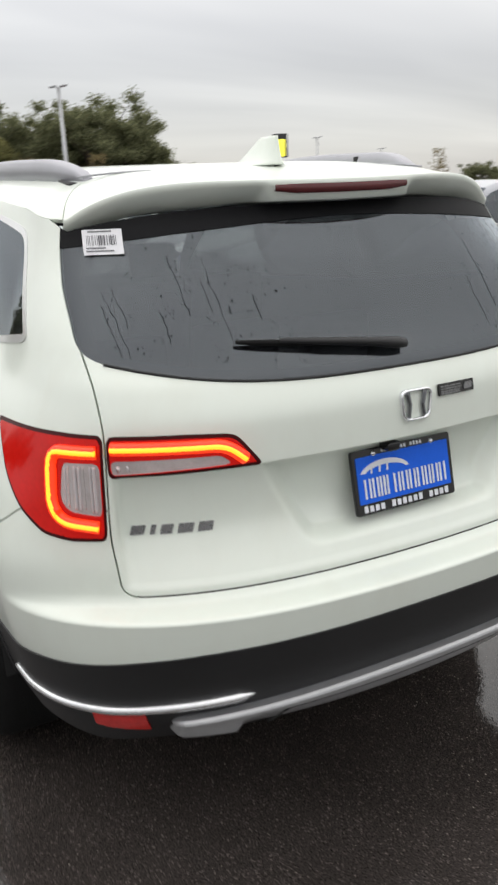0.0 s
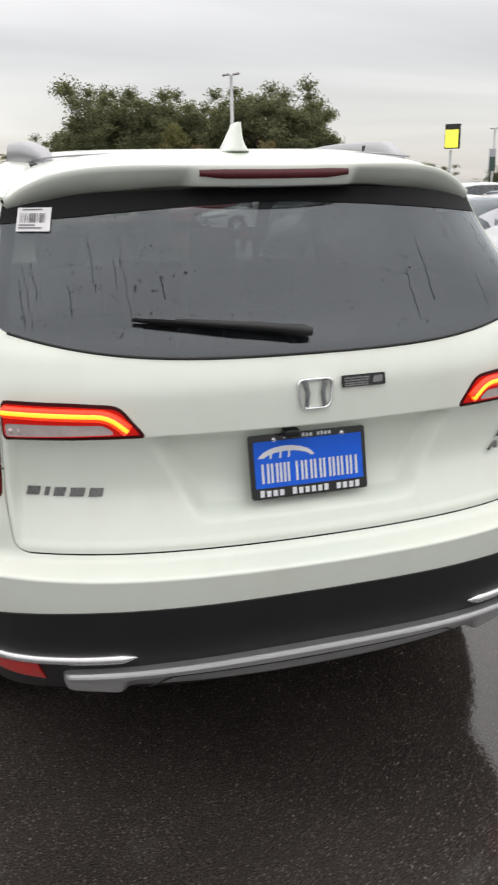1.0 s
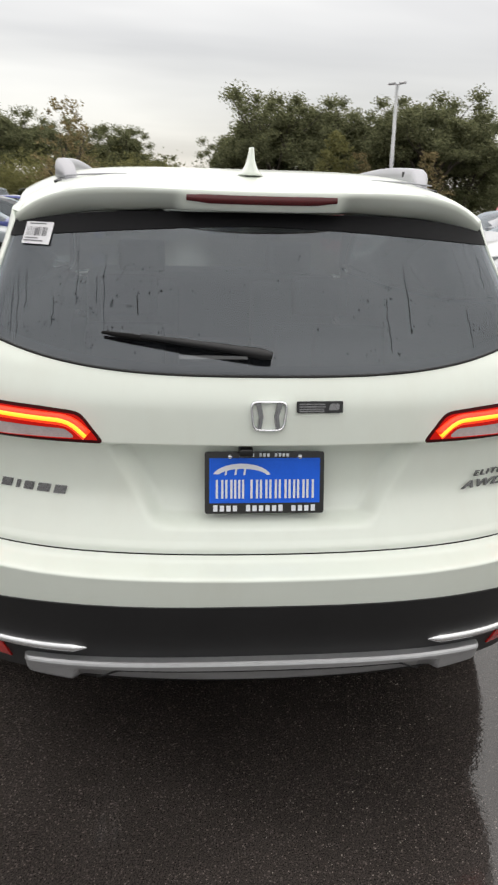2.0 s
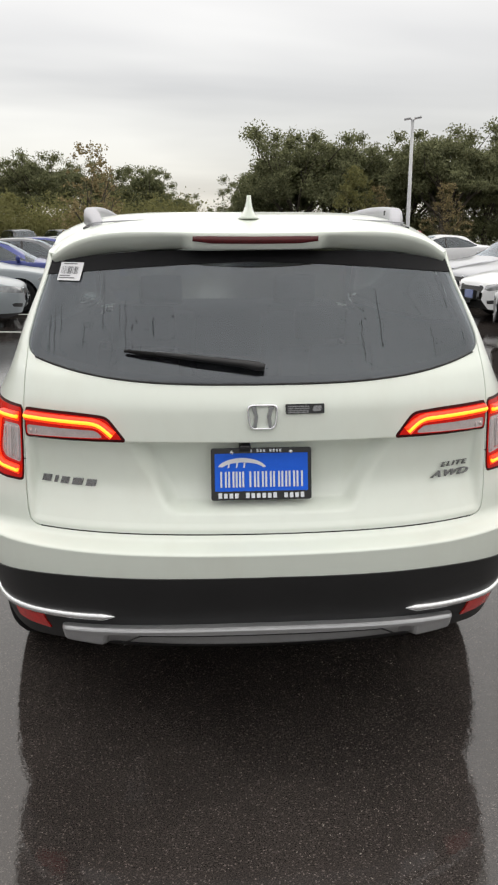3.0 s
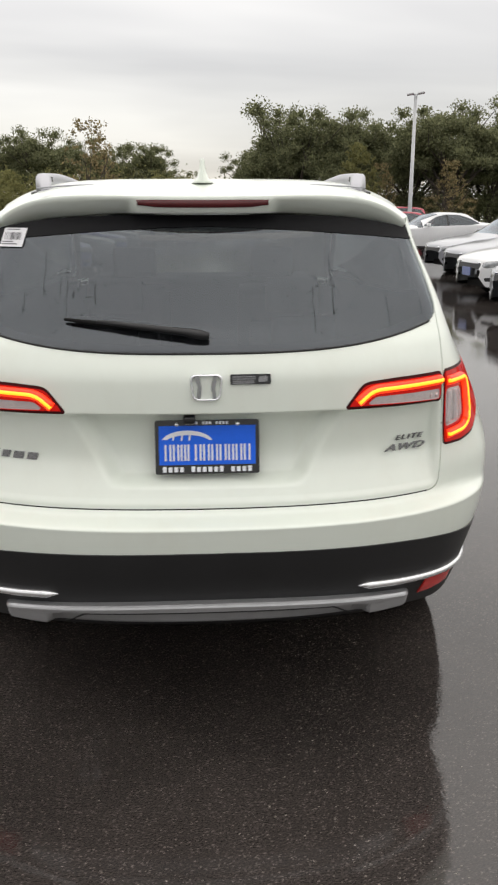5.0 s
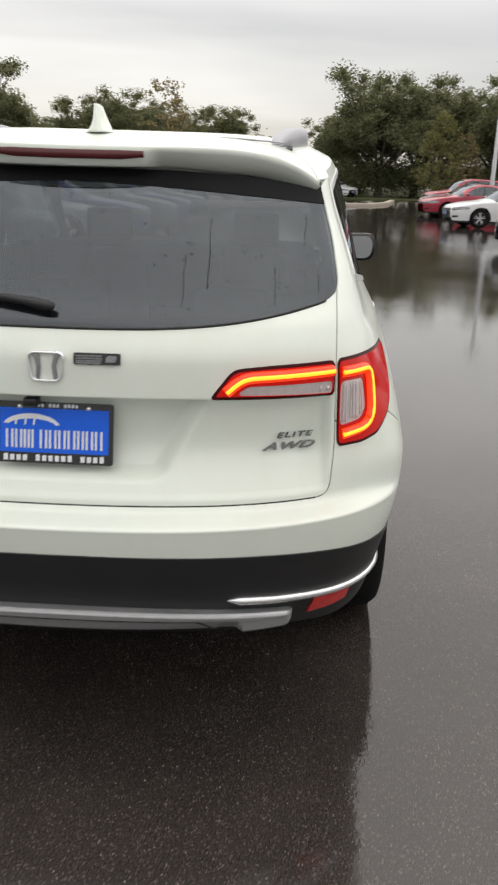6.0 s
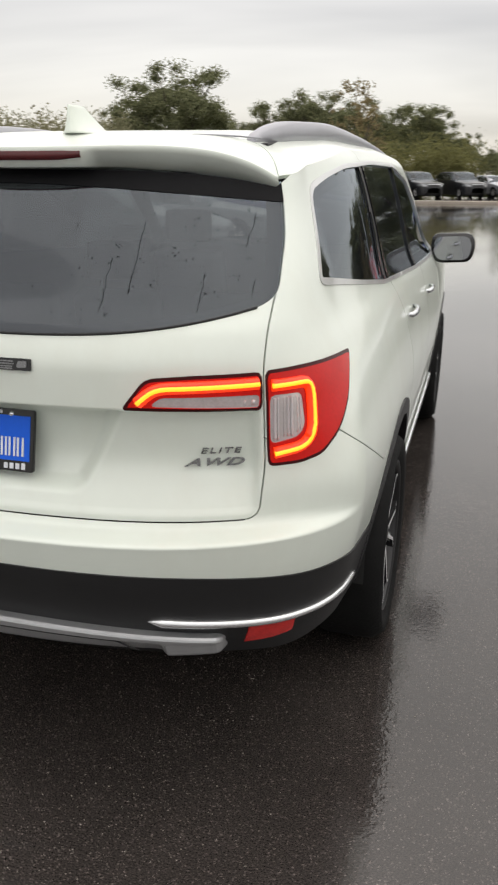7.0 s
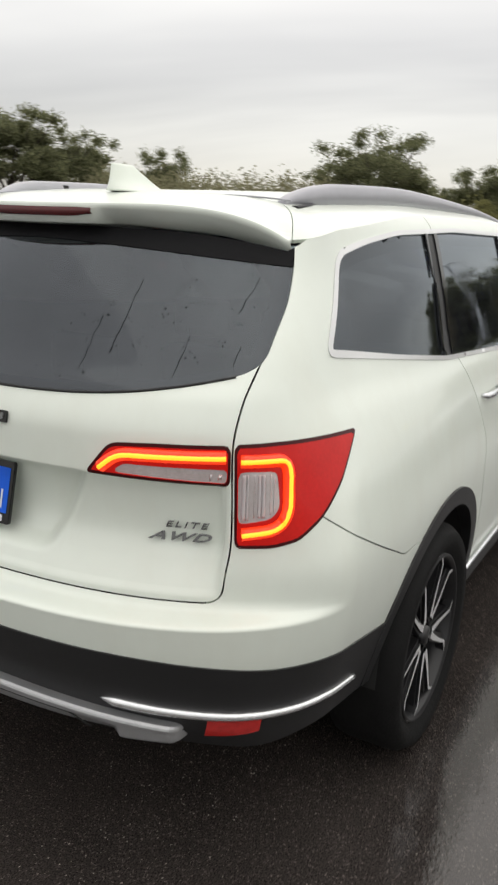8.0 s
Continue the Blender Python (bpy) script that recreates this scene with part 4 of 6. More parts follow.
# wiper resting on the rear window
wm = [rear_pt(x, z, o) for x, z, o in ((0.010, 1.274, 0.014), (-0.06, 1.283, 0.017), (-0.18, 1.297, 0.016), (-0.30, 1.311, 0.014))]
wiper = part("wiper_arm", tube([wm[0]] + [wm[0].lerp(wm[1], t) for t in (0.3, 0.7)] + wm[1:], [0.009, 0.014, 0.013, 0.011, 0.009, 0.006], 8), BLACK_PLASTIC, suv, "black rear wiper arm")
part("wiper_blade", tube([rear_pt(-0.395 + 0.36 * t, 1.319 - 0.036 * t, 0.008) for t in np.linspace(0, 1, 12)], [0.004, 0.006] + [0.0075] * 8 + [0.006, 0.004], 6), RUBBER, wiper)
# paper sticker on the glass
st = Sheet.grid(np.array([[rear_pt(-0.626 + 0.078 * i / 8 + 0.012 * j / 4, 1.512 + 0.054 * j / 4, 0.0005) for j in range(5)] for i in range(9)]))
sticker = st.made("window_sticker", PAPER, suv, "white paper sticker with grey print", lip=0.001)
rg = random.Random(31)
u = 0.008
while u < 0.066:
    wd = rg.choice((0.0010, 0.0016, 0.0028))
    stp = Sheet.grid(np.array([[rear_pt(-0.626 + u + wd * i + 0.012 * (0.35 + 0.4 * j), 1.512 + 0.054 * (0.35 + 0.4 * j), 0.002) for j in range(2)] for i in range(2)]))
    stp.made("sticker_bar", PRINT, sticker, lip=0)
    u += wd + rg.choice((0.0012, 0.002, 0.0032))
for z_, w0, w1 in ((0.88, 0.012, 0.058), (0.22, 0.006, 0.044), (0.10, 0.006, 0.060)):
    stp = Sheet.grid(np.array([[rear_pt(-0.626 + w + 0.012 * z_, 1.512 + 0.054 * z_ + h, 0.002) for h in (0, 0.0028)] for w in (w0, w1)]))
    stp.made("sticker_line", PRINT, sticker, lip=0)

# roof: fin aerial, rails
secs = []
for t in np.linspace(0, 1, 12):
    z = 1.702 + 0.076 * t
    y0, y1 = 0.640 + 0.012 * t, 0.95 - 0.20 * t**0.8
    wd = 0.034 * (1 - t) ** 4 + 0.014 * (1 - t) + 0.010
    secs.append([(wd * math.sin(a) * (0.55 + 0.45 * math.cos(a)), y0 + (y1 - y0) * (0.5 - 0.5 * math.cos(a)), z) for a in np.linspace(0, 2 * math.pi, 21)[:-1]])
part("fin_aerial", sweep(None, [[Vector(p) for p in s] for s in secs]), PAINT, suv, "white shark-fin aerial")
for sg in (1, -1):
    secs = []
    for t in [0.0, 0.001] + [0.004, 0.009, 0.016] + list(np.linspace(0, 1, 48)[1:]):
        y = 0.705 + 1.945 * t
        x = float(edge_x(np.array([y]))[0]) - 0.152 + 0.042 * min(1, t / 0.25) + 0.03 * t
        zt, zm = float(z_top(np.array([y]))[0]), float(z_mid(np.array([y]))[0])
        a = x / float(x_side(np.array([y]), np.array([zt]))[0])
        z = zt + (zm - zt) * (1 - a**5.5)
        h = 0.002 + 0.046 * (1 - max(0, 1 - t / 0.12) ** 2.0) ** 0.75 * (1 - max(0, (t - 0.30) / 0.70) ** 1.6)
        prof = [(-0.024, -0.014), (0.027, -0.014), (0.027, h * 0.45), (0.024, h * 0.80), (0.017, h * 0.97), (0.0, h), (-0.015, h * 0.98), (-0.022, h * 0.85), (-0.025, h * 0.5)]
        slim_ = 0.45 + 0.55 * min(1, t / 0.06) ** 0.6
        secs.append([Vector((sg * (x + dx * slim_), y, z + dz)) for dx, dz in prof])
    rail = part("roof_rail", sweep(None, secs), RAIL_GREY, suv, "satin grey roof rail")
    foot, slot_ = Vector([sum(p[i] for p in secs[6]) / 9 for i in range(3)]), Vector([sum(p[i] for p in secs[13]) / 9 for i in range(3)])
    part("rail_foot", box((0.066, 0.17, 0.008), (foot.x, foot.y + 0.01, foot.z - 0.026), 0.003, Matrix.Rotation(radians(5), 4, "X")), BLACK_PLASTIC, rail, "dark plastic foot under the rail's end")
    part("rail_slot", box((0.006, 0.030, 0.018), (slot_.x - sg * 0.024, slot_.y, slot_.z), 0.002), GAP, rail)
    # dark joint strip running on from the rail
    part("roof_joint", tube([(sg * (0.36 + 0.19 * t), 0.69 + 0.02 * t, 1.698 - 0.010 * t * t - 0.001) for t in np.linspace(0, 1, 8)], 0.0028, 6), RAIL_GREY, suv)


def build_wheel():
    w = new("wheel")
    R, rr = TYRE_R, 0.272
    part("tyre", lathe([(rr, 0.10), (rr + 0.03, 0.118), (rr + 0.065, 0.122), (R - 0.022, 0.112), (R - 0.004, 0.088), (R, 0.06), (R, -0.06), (R - 0.006, -0.09), (rr, -0.10)], 56), RUBBER, w, "black rubber tyre")
    rim = part("rim", lathe([(rr, 0.10), (rr - 0.006, 0.108), (rr - 0.016, 0.100), (rr - 0.022, 0.05), (rr - 0.03, -0.05), (0.09, -0.06), (0.0001, -0.06)], 56), RIM_DARK, w, "dark painted alloy rim")
    part("rim_edge", lathe([(rr - 0.001, 0.1065), (rr - 0.006, 0.1105), (rr - 0.011, 0.1055)], 56), RIM_DARK, rim)
    def bar(pts, wd, x0, depth, mat):
        """A flat bar through (radius, angle) pairs on the wheel's face."""
        bm = bmesh.new()
        q = [Vector((r * math.cos(a), r * math.sin(a))) for r, a in pts]
        rings = []
        for i, p in enumerate(q):
            d = (q[min(i + 1, len(q) - 1)] - q[max(i - 1, 0)]).normalized()
            w2 = (wd[i] if isinstance(wd, (list, tuple)) else wd) / 2
            n = Vector((-d.y, d.x)) * w2
            xx = x0 + 0.012 * (p.length / 0.26)
            rings.append([bm.verts.new((xx, *(p + n))), bm.verts.new((xx, *(p - n))), bm.verts.new((xx - depth, *(p - n))), bm.verts.new((xx - depth, *(p + n)))])
        for p, r_ in zip(rings[:-1], rings[1:]):
            for j in range(4):
                bm.faces.new((p[j], p[(j + 1) % 4], r_[(j + 1) % 4], r_[j])).material_index = min(j, 1)
        bmesh.ops.recalc_face_normals(bm, faces=bm.faces)
        part("spoke", bm, [mat, RIM_DARK], rim, smooth=False)

    for i in range(5):
        a0 = 2 * math.pi * i / 5 + 1.62
        # a machined loop that opens from the hub to the rim, on two dark bars
        half = [(0.060, 0.50), (0.105, 0.40), (0.165, 0.385), (0.232, 0.39), (0.262, 0.27), (0.267, 0.12)]
        bar([(r, a0 - o) for r, o in half] + [(0.268, a0)] + [(r, a0 + o) for r, o in half[::-1]], [0.024, 0.019, 0.013, 0.011, 0.011, 0.009, 0.009, 0.009, 0.011, 0.011, 0.013, 0.019, 0.024], 0.089, 0.03, RIM_CUT)
        for sgn in (1, -1):
            bar([(0.05, a0 + sgn * 0.45), (0.12, a0 + sgn * 0.42), (0.235, a0 + sgn * 0.42)], [0.04, 0.036, 0.036], 0.079, 0.035, RIM_DARK)
    part("hub_cap", lathe([(0.0001, 0.098), (0.028, 0.097), (0.034, 0.090), (0.036, 0.06)], 20), GLOSS_BLACK, rim)
    part("brake_disc", lathe([(0.0001, -0.02), (0.165, -0.02), (0.165, -0.035)], 30), SATIN_CHROME, rim)
    return w


wheel = build_wheel()
wheel.parent = suv
wheel.matrix_basis = pose(0.834, REAR_AXLE + 0.012, HUB_Z + 0.004)
for x, y, rz in ((0.822, FRONT_AXLE, 0), (-0.822, REAR_AXLE, 180), (-0.822, FRONT_AXLE, 180)):
    copy_thing(wheel, pose(x, y, HUB_Z, 0, 0, rz))
for sg in (1, -1):
    for y in (REAR_AXLE + 0.055, FRONT_AXLE):
        bm = lathe([(0.430, 0.0), (0.430, -0.32), (0.0001, -0.32)], 36)
        bmesh.ops.delete(bm, geom=[f for f in bm.faces if f.calc_center_median().z < -0.03], context="FACES")
        part("wheel_well", bm, GAP, suv).matrix_basis = pose(0.90 * sg, y, HUB_Z, 0, 0, 0 if sg > 0 else 180)
    # door mirror
    mx = lambda p: [Vector((sg * a, b, c)) for a, b, c in p]  # noqa: E731
    secs = []
    for t, sx, sz in ((0.0, 1.0, 1.0), (0.35, 1.03, 1.03), (0.75, 0.86, 0.82), (1.0, 0.45, 0.4)):
        o = rounded([(-0.115, 0.075), (0.10, 0.082), (0.125, 0.02), (0.105, -0.075), (-0.085, -0.085), (-0.12, -0.03)], 0.04, 3)
        secs.append(mx([(0.992 + a * sx, 3.22 + 0.13 * t, 1.195 + b * sz) for a, b in o]))
    mirror = part("door_mirror", sweep(None, secs), GLOSS_BLACK, suv, "gloss black door mirror")
    o = rounded([(-0.100, 0.060), (0.085, 0.068), (0.108, 0.015), (0.090, -0.062), (-0.072, -0.070), (-0.104, -0.025)], 0.035, 3)
    bm = bmesh.new()
    bm.faces.new([bm.verts.new(p) for p in mx([(0.992 + a, 3.216 - 0.01 * a, 1.195 + b) for a, b in o])])
    part("mirror_glass", bm, MIRROR, mirror, smooth=False)
    part("mirror_arm", box((0.11, 0.07, 0.045), (sg * 0.865, 3.28, 1.14), 0.015), GLOSS_BLACK, mirror)
    # door handles
    for y, z in ((1.60, 1.092), (2.42, 1.072)):
        x = float(x_side(np.array([y]), np.array([z]))[0])
        hp = [(sg * (x + o), y + d, z + 0.004 * d) for d, o in ((-0.10, 0.0), (-0.085, 0.018), (-0.03, 0.026), (0.05, 0.026), (0.10, 0.018), (0.115, 0.0))]
        part("door_handle", tube(hp, [0.008, 0.011, 0.0125, 0.0125, 0.011, 0.008], 10, 0.7), SATIN_CHROME, suv, "chrome door handle")
    # bright strip along the sill
    sl = [(sg * (float(x_side(np.array([y]), np.array([0.43]))[0]) + 0.012), y, 0.435) for y in np.linspace(1.55, 3.40, 24)]
    part("sill_strip", tube(sl, 0.009, 6), CHROME, suv, "chrome strip along the sill")

# seats and cabin floor seen through the glass
part("cabin_floor", box((1.55, 3.2, 0.06), (0, 1.9, 0.55), 0.02), CABIN, suv)
for y, xs, hz in ((1.02, (-0.38, 0.38), 1.12), (1.85, (-0.42, 0.42), 1.20), (2.75, (-0.40, 0.40), 1.30)):
    for x in xs:
        seat = part("seat_back", box((0.40, 0.14, 0.62), (x, y, hz - 0.42), 0.05, Matrix.Rotation(radians(12), 4, "X")), SEAT, suv)
        part("headrest", box((0.25, 0.10, 0.17), (x, y - 0.06, hz + 0.02), 0.04), SEAT, seat)
part("dashboard", box((1.5, 0.5, 0.40), (0, 3.3, 1.00), 0.08), CABIN, suv)

# rain drops on the rear window
# clear water, tinted dark for the inverted ground it would refract
DROP = tinted_glass("water_drop", (0.13, 0.13, 0.135), 0.0, drops=False, ior=1.36)
rg = random.Random(9)
vs, fs = [], []
for i in range(1500):
    x, z = rg.uniform(-0.64, 0.64), 1.255 + 0.30 * rg.random()
    if rg.random() < 0.5:
        x = rg.choice((-1, 1)) * rg.uniform(0.25, 0.64)
    if poly_sd(np.array([x]), np.array([z]), GLASS)[0] > -0.03:
        continue
    r = 0.0008 + 0.0016 * rg.random() ** 3
    m = rear_pose(x, z, -0.004)
    k = len(vs)
    tall = 1 + rg.random() * 1.2
    for rr, o in ((r, 0.0), (r * 0.7, 0.3 * r)):
        vs += [tuple(m @ Vector((rr * math.cos(a), -o, rr * tall * math.sin(a)))) for a in np.linspace(0, 2 * math.pi, 8)[:-1]]
    vs.append(tuple(m @ Vector((0, -0.4 * r, 0))))
    for j in range(7):
        fs += [(k + j, k + (j + 1) % 7, k + 7 + (j + 1) % 7, k + 7 + j), (k + 7 + j, k + 7 + (j + 1) % 7, k + 14)]
# drops gathered to thin runs down the glass, most of them by its ends
for i in range(13):
    x0, z0 = rg.choice((-1, -1, 1)) * rg.uniform(0.30, 0.665), rg.uniform(1.36, 1.52)
    x, z, end = x0, z0, z0 - rg.uniform(0.05, 0.17)
    run = []
    while z > end and poly_sd(np.array([x]), np.array([z]), GLASS)[0] < -0.02:
        run.append((x, z))
        x, z = x + rg.gauss(0, 0.0011), z - 0.004
    if len(run) < 5:
        continue
    wd = rg.uniform(0.0006, 0.0013)
    k = len(vs)
    for j, (px_, pz_) in enumerate(run):
        m, w_ = rear_pose(px_, pz_, -0.0036), wd * (0.5 + rg.random()) * (0.3 if j == 0 else 1)
        vs += [tuple(m @ Vector((-w_, 0, 0))), tuple(m @ Vector((0, -0.08 * w_, 0))), tuple(m @ Vector((w_, 0, 0)))]
        if j:
            b0 = k + 3 * j
            fs += [(b0, b0 + 1, b0 - 2, b0 - 3), (b0 + 1, b0 + 2, b0 - 1, b0 - 2)]
me = bpy.data.meshes.new("rain_film")
me.from_pydata(vs, [], fs)
tagged(finish("rain_film", me, DROP, rear_window, "rain drops on the glass"), kind="stuff")


# ---------------------------------------------------------------- ground
def asphalt():
    m = material("wet_asphalt", (0.035, 0.034, 0.034), 0.1, ior=1.55)
    nt, b = m.node_tree, m.node_tree.nodes["Principled BSDF"]
    L, N = nt.links.new, nt.nodes.new
    tc = N("ShaderNodeTexCoord")

    def noise_(scale, detail=4.0, rough=0.55):
        n = N("ShaderNodeTexNoise")
        n.inputs["Scale"].default_value, n.inputs["Detail"].default_value, n.inputs["Roughness"].default_value = scale, detail, rough
        L(tc.outputs["Object"], n.inputs["Vector"])
        return n.outputs["Fac"]

    def rng(src, a, c, lo, hi):
        r = N("ShaderNodeMapRange")
        for k, v in zip(("From Min", "From Max", "To Min", "To Max"), (a, c, lo, hi)):
            r.inputs[k].default_value = v
        L(src, r.inputs["Value"])
        return r.outputs[0]

    def op(kind, p, q):
        o = N("ShaderNodeMath")
        o.operation = kind
        for i, v in enumerate((p, q)):
            if isinstance(v, (int, float)):
                o.inputs[i].default_value = v
            else:
                L(v, o.inputs[i])
        return o.outputs[0]

    grain, stones, patch, pool = noise_(420, 3), noise_(230, 3, 0.7), noise_(1.3, 5), noise_(0.13, 4)
    cell = N("ShaderNodeTexVoronoi")
    cell.inputs["Scale"].default_value = 270
    L(tc.outputs["Object"], cell.inputs["Vector"])
    pick = N("ShaderNodeSeparateColor")
    L(cell.outputs["Color"], pick.inputs[0])
    # few pale stones among the dark ones: sky glints put into the colour
    pale = op("POWER", pick.outputs[0], 22.0)
    film = rng(pool, 0.42, 0.56, 0.0, 1.0)
    col = op("MULTIPLY", op("ADD", rng(stones, 0.38, 0.68, 0.38, 1.6), op("MULTIPLY", pale, 3.0)), rng(patch, 0.3, 0.7, 0.75, 1.25))
    sc = N("ShaderNodeVectorMath")
    sc.operation = "SCALE"
    sc.inputs[0].default_value = (0.040, 0.034, 0.031)
    L(col, sc.inputs["Scale"])
    L(sc.outputs[0], b.inputs["Base Color"])
    L(op("ADD", rng(film, 0, 1, GROUND_ROUGH, 0.02), rng(patch, 0.35, 0.7, 0.0, 0.02)), b.inputs["Roughness"])
    h = op("ADD", op("MULTIPLY", stones, 0.6), op("ADD", op("MULTIPLY", grain, 0.25), op("ADD", op("MULTIPLY", noise_(75, 2), 7.0), op("MULTIPLY", noise_(24, 2), 9.0))))
    bp = N("ShaderNodeBump")
    bp.inputs["Distance"].default_value = 0.0009
    L(rng(film, 0, 1, 0.085, 0.02), bp.inputs["Strength"])
    L(h, bp.inputs["Height"])
    wav = N("ShaderNodeTexNoise")
    wav.inputs["Scale"].default_value, wav.inputs["Detail"].default_value = 2.6, 3
    L(tc.outputs["Object"], wav.inputs["Vector"])
    b2 = N("ShaderNodeBump")
    b2.inputs["Distance"].default_value, b2.inputs["Strength"].default_value = 0.012, 0.05
    L(wav.outputs["Fac"], b2.inputs["Height"])
    L(bp.outputs[0], b2.inputs["Normal"])
    L(b2.outputs[0], b.inputs["Normal"])
    return m


GROUND_ROUGH = 0.035
WET = asphalt()
bm = bmesh.new()
bmesh.ops.create_grid(bm, x_segments=1, y_segments=1, size=1500)
tagged(part("ground", bm, WET, None, "wet dark asphalt car park with mirror-like puddles"), kind="structure")

# loose grit on the asphalt; the finest pale specks stand for wet sparkle
STONE = varied(material("pale_grit", (0.30, 0.27, 0.23), 0.5), 40, 0.4)
rg = random.Random(4)
vs, fs = [], []
for i in range(4200):
    x, y = rg.uniform(-2.2, 2.6), rg.uniform(-1.25, 2.0)
    if rg.random() < 0.35:
        x, y = rg.gauss(0.42, 0.16), rg.uniform(-1.0, 0.9)
    r = 0.0007 + 0.0021 * rg.random() ** 5
    k = len(vs)
    vs += [(x - r, y, r * 0.4), (x + r, y + r * 0.3, r * 0.4), (x, y - r, r * 0.3), (x, y + r, r * 0.3), (x, y, r * 1.1)]
    fs += [(k, k + 2, k + 4), (k + 2, k + 1, k + 4), (k + 1, k + 3, k + 4), (k + 3, k, k + 4)]
me = bpy.data.meshes.new("grit")
me.from_pydata(vs, [], fs)
tagged(finish("grit", me, STONE, None, "pale grit on wet asphalt, its finest specks standing for sparkle", smooth=False), category="grit", kind="stuff")

CONCRETE = varied(material("pale_concrete", (0.42, 0.37, 0.31), 0.7), 1.5, 0.18, rough=0.1, bump=0.2)
GRASS = varied(material("dull_grass", (0.075, 0.085, 0.03), 0.9), 0.4, 0.35, bump=0.3, fine=12, bump_dist=0.05)


def strip(name, line, width, height, mat, label, kind="structure"):
    """A low band of even height along a line on the ground."""
    bm = bmesh.new()
    rings = []
    for i, p in enumerate(line):
        p = Vector(p)
        d = (Vector(line[min(i + 1, len(line) - 1)]) - Vector(line[max(i - 1, 0)])).normalized()
        n = Vector((-d.y, d.x)) * width / 2
        q = n * (1 - min(0.03, width * 0.2) / (width / 2))
        rings.append([bm.verts.new((*(p + n), 0.0)), bm.verts.new((*(p + n), height * 0.8)), bm.verts.new((*(p + q), height)),
                      bm.verts.new((*(p - q), height)), bm.verts.new((*(p - n), height * 0.8)), bm.verts.new((*(p - n), 0.0))])
    for a, b in zip(rings[:-1], rings[1:]):
        for i in range(5):
            bm.faces.new((a[i], a[i + 1], b[i + 1], b[i]))
    bm.faces.new(rings[0])
    bm.faces.new(rings[-1][::-1])
    bmesh.ops.recalc_face_normals(bm, faces=bm.faces)
    return tagged(part(name, bm, mat, None, label, smooth=False), kind=kind)


def polar(az, d):
    return 0.3 + d * math.sin(radians(az)), -1.8 + d * math.cos(radians(az))


strip("kerb", [(-18, 43.5), (-4, 44.0), (1, 45.0), (5.5, 47.5), (6.8, 50.5), (8.0, 57)], 0.35, 0.15, CONCRETE, "pale concrete kerb before the far row")
strip("verge", [polar(a, 84) for a in range(-70, 30, 5)], 42, 0.10, GRASS, "dull green grass verge under the trees")


LINE_PAINT = varied(material("worn_white_line_paint", (0.52, 0.52, 0.50), 0.35), 3, 0.2, rough=0.1)
for y_ in (8.5, 11.4, 14.2, 17.1):
    strip("parking_line", [(-3.0 + 0.1 * (y_ - 11.4), y_), (-8.2 + 0.1 * (y_ - 11.4), y_ + 0.73)], 0.10, 0.005, LINE_PAINT, "worn white parking bay line")


# ---------------------------------------------------------------- parked cars
def simple_wheel(parent, x, y, r, flip_):
    w = new("wheel")
    w.parent = parent
    w.matrix_basis = pose(x, y, r, 0, 0, 180 if flip_ else 0)
    rr = r * 0.68
    part("tyre", lathe([(rr, 0.06), (rr + 0.03, 0.075), (r - 0.03, 0.072), (r, 0.045), (r, -0.08), (rr, -0.09)], 28), RUBBER, w)
    bm = lathe([(rr, 0.06), (rr - 0.015, 0.064), (rr - 0.025, 0.03), (rr - 0.03, -0.03), (0.0001, -0.03)], 28)
    part("rim", bm, RIM_DARK, w, smooth=False)
    bm = bmesh.new()
    for i in range(10):
        a = 2 * math.pi * (i // 2) / 5 + (0.17 if i % 2 else -0.17)
        m = Matrix.Rotation(a, 4, "X") @ Matrix.Translation((0.045, 0, rr * 0.5))
        bm_box(bm, (0.02, 0.022, rr * 0.98), m=m)
    part("spokes", bm, RIM_CUT, w, smooth=False)


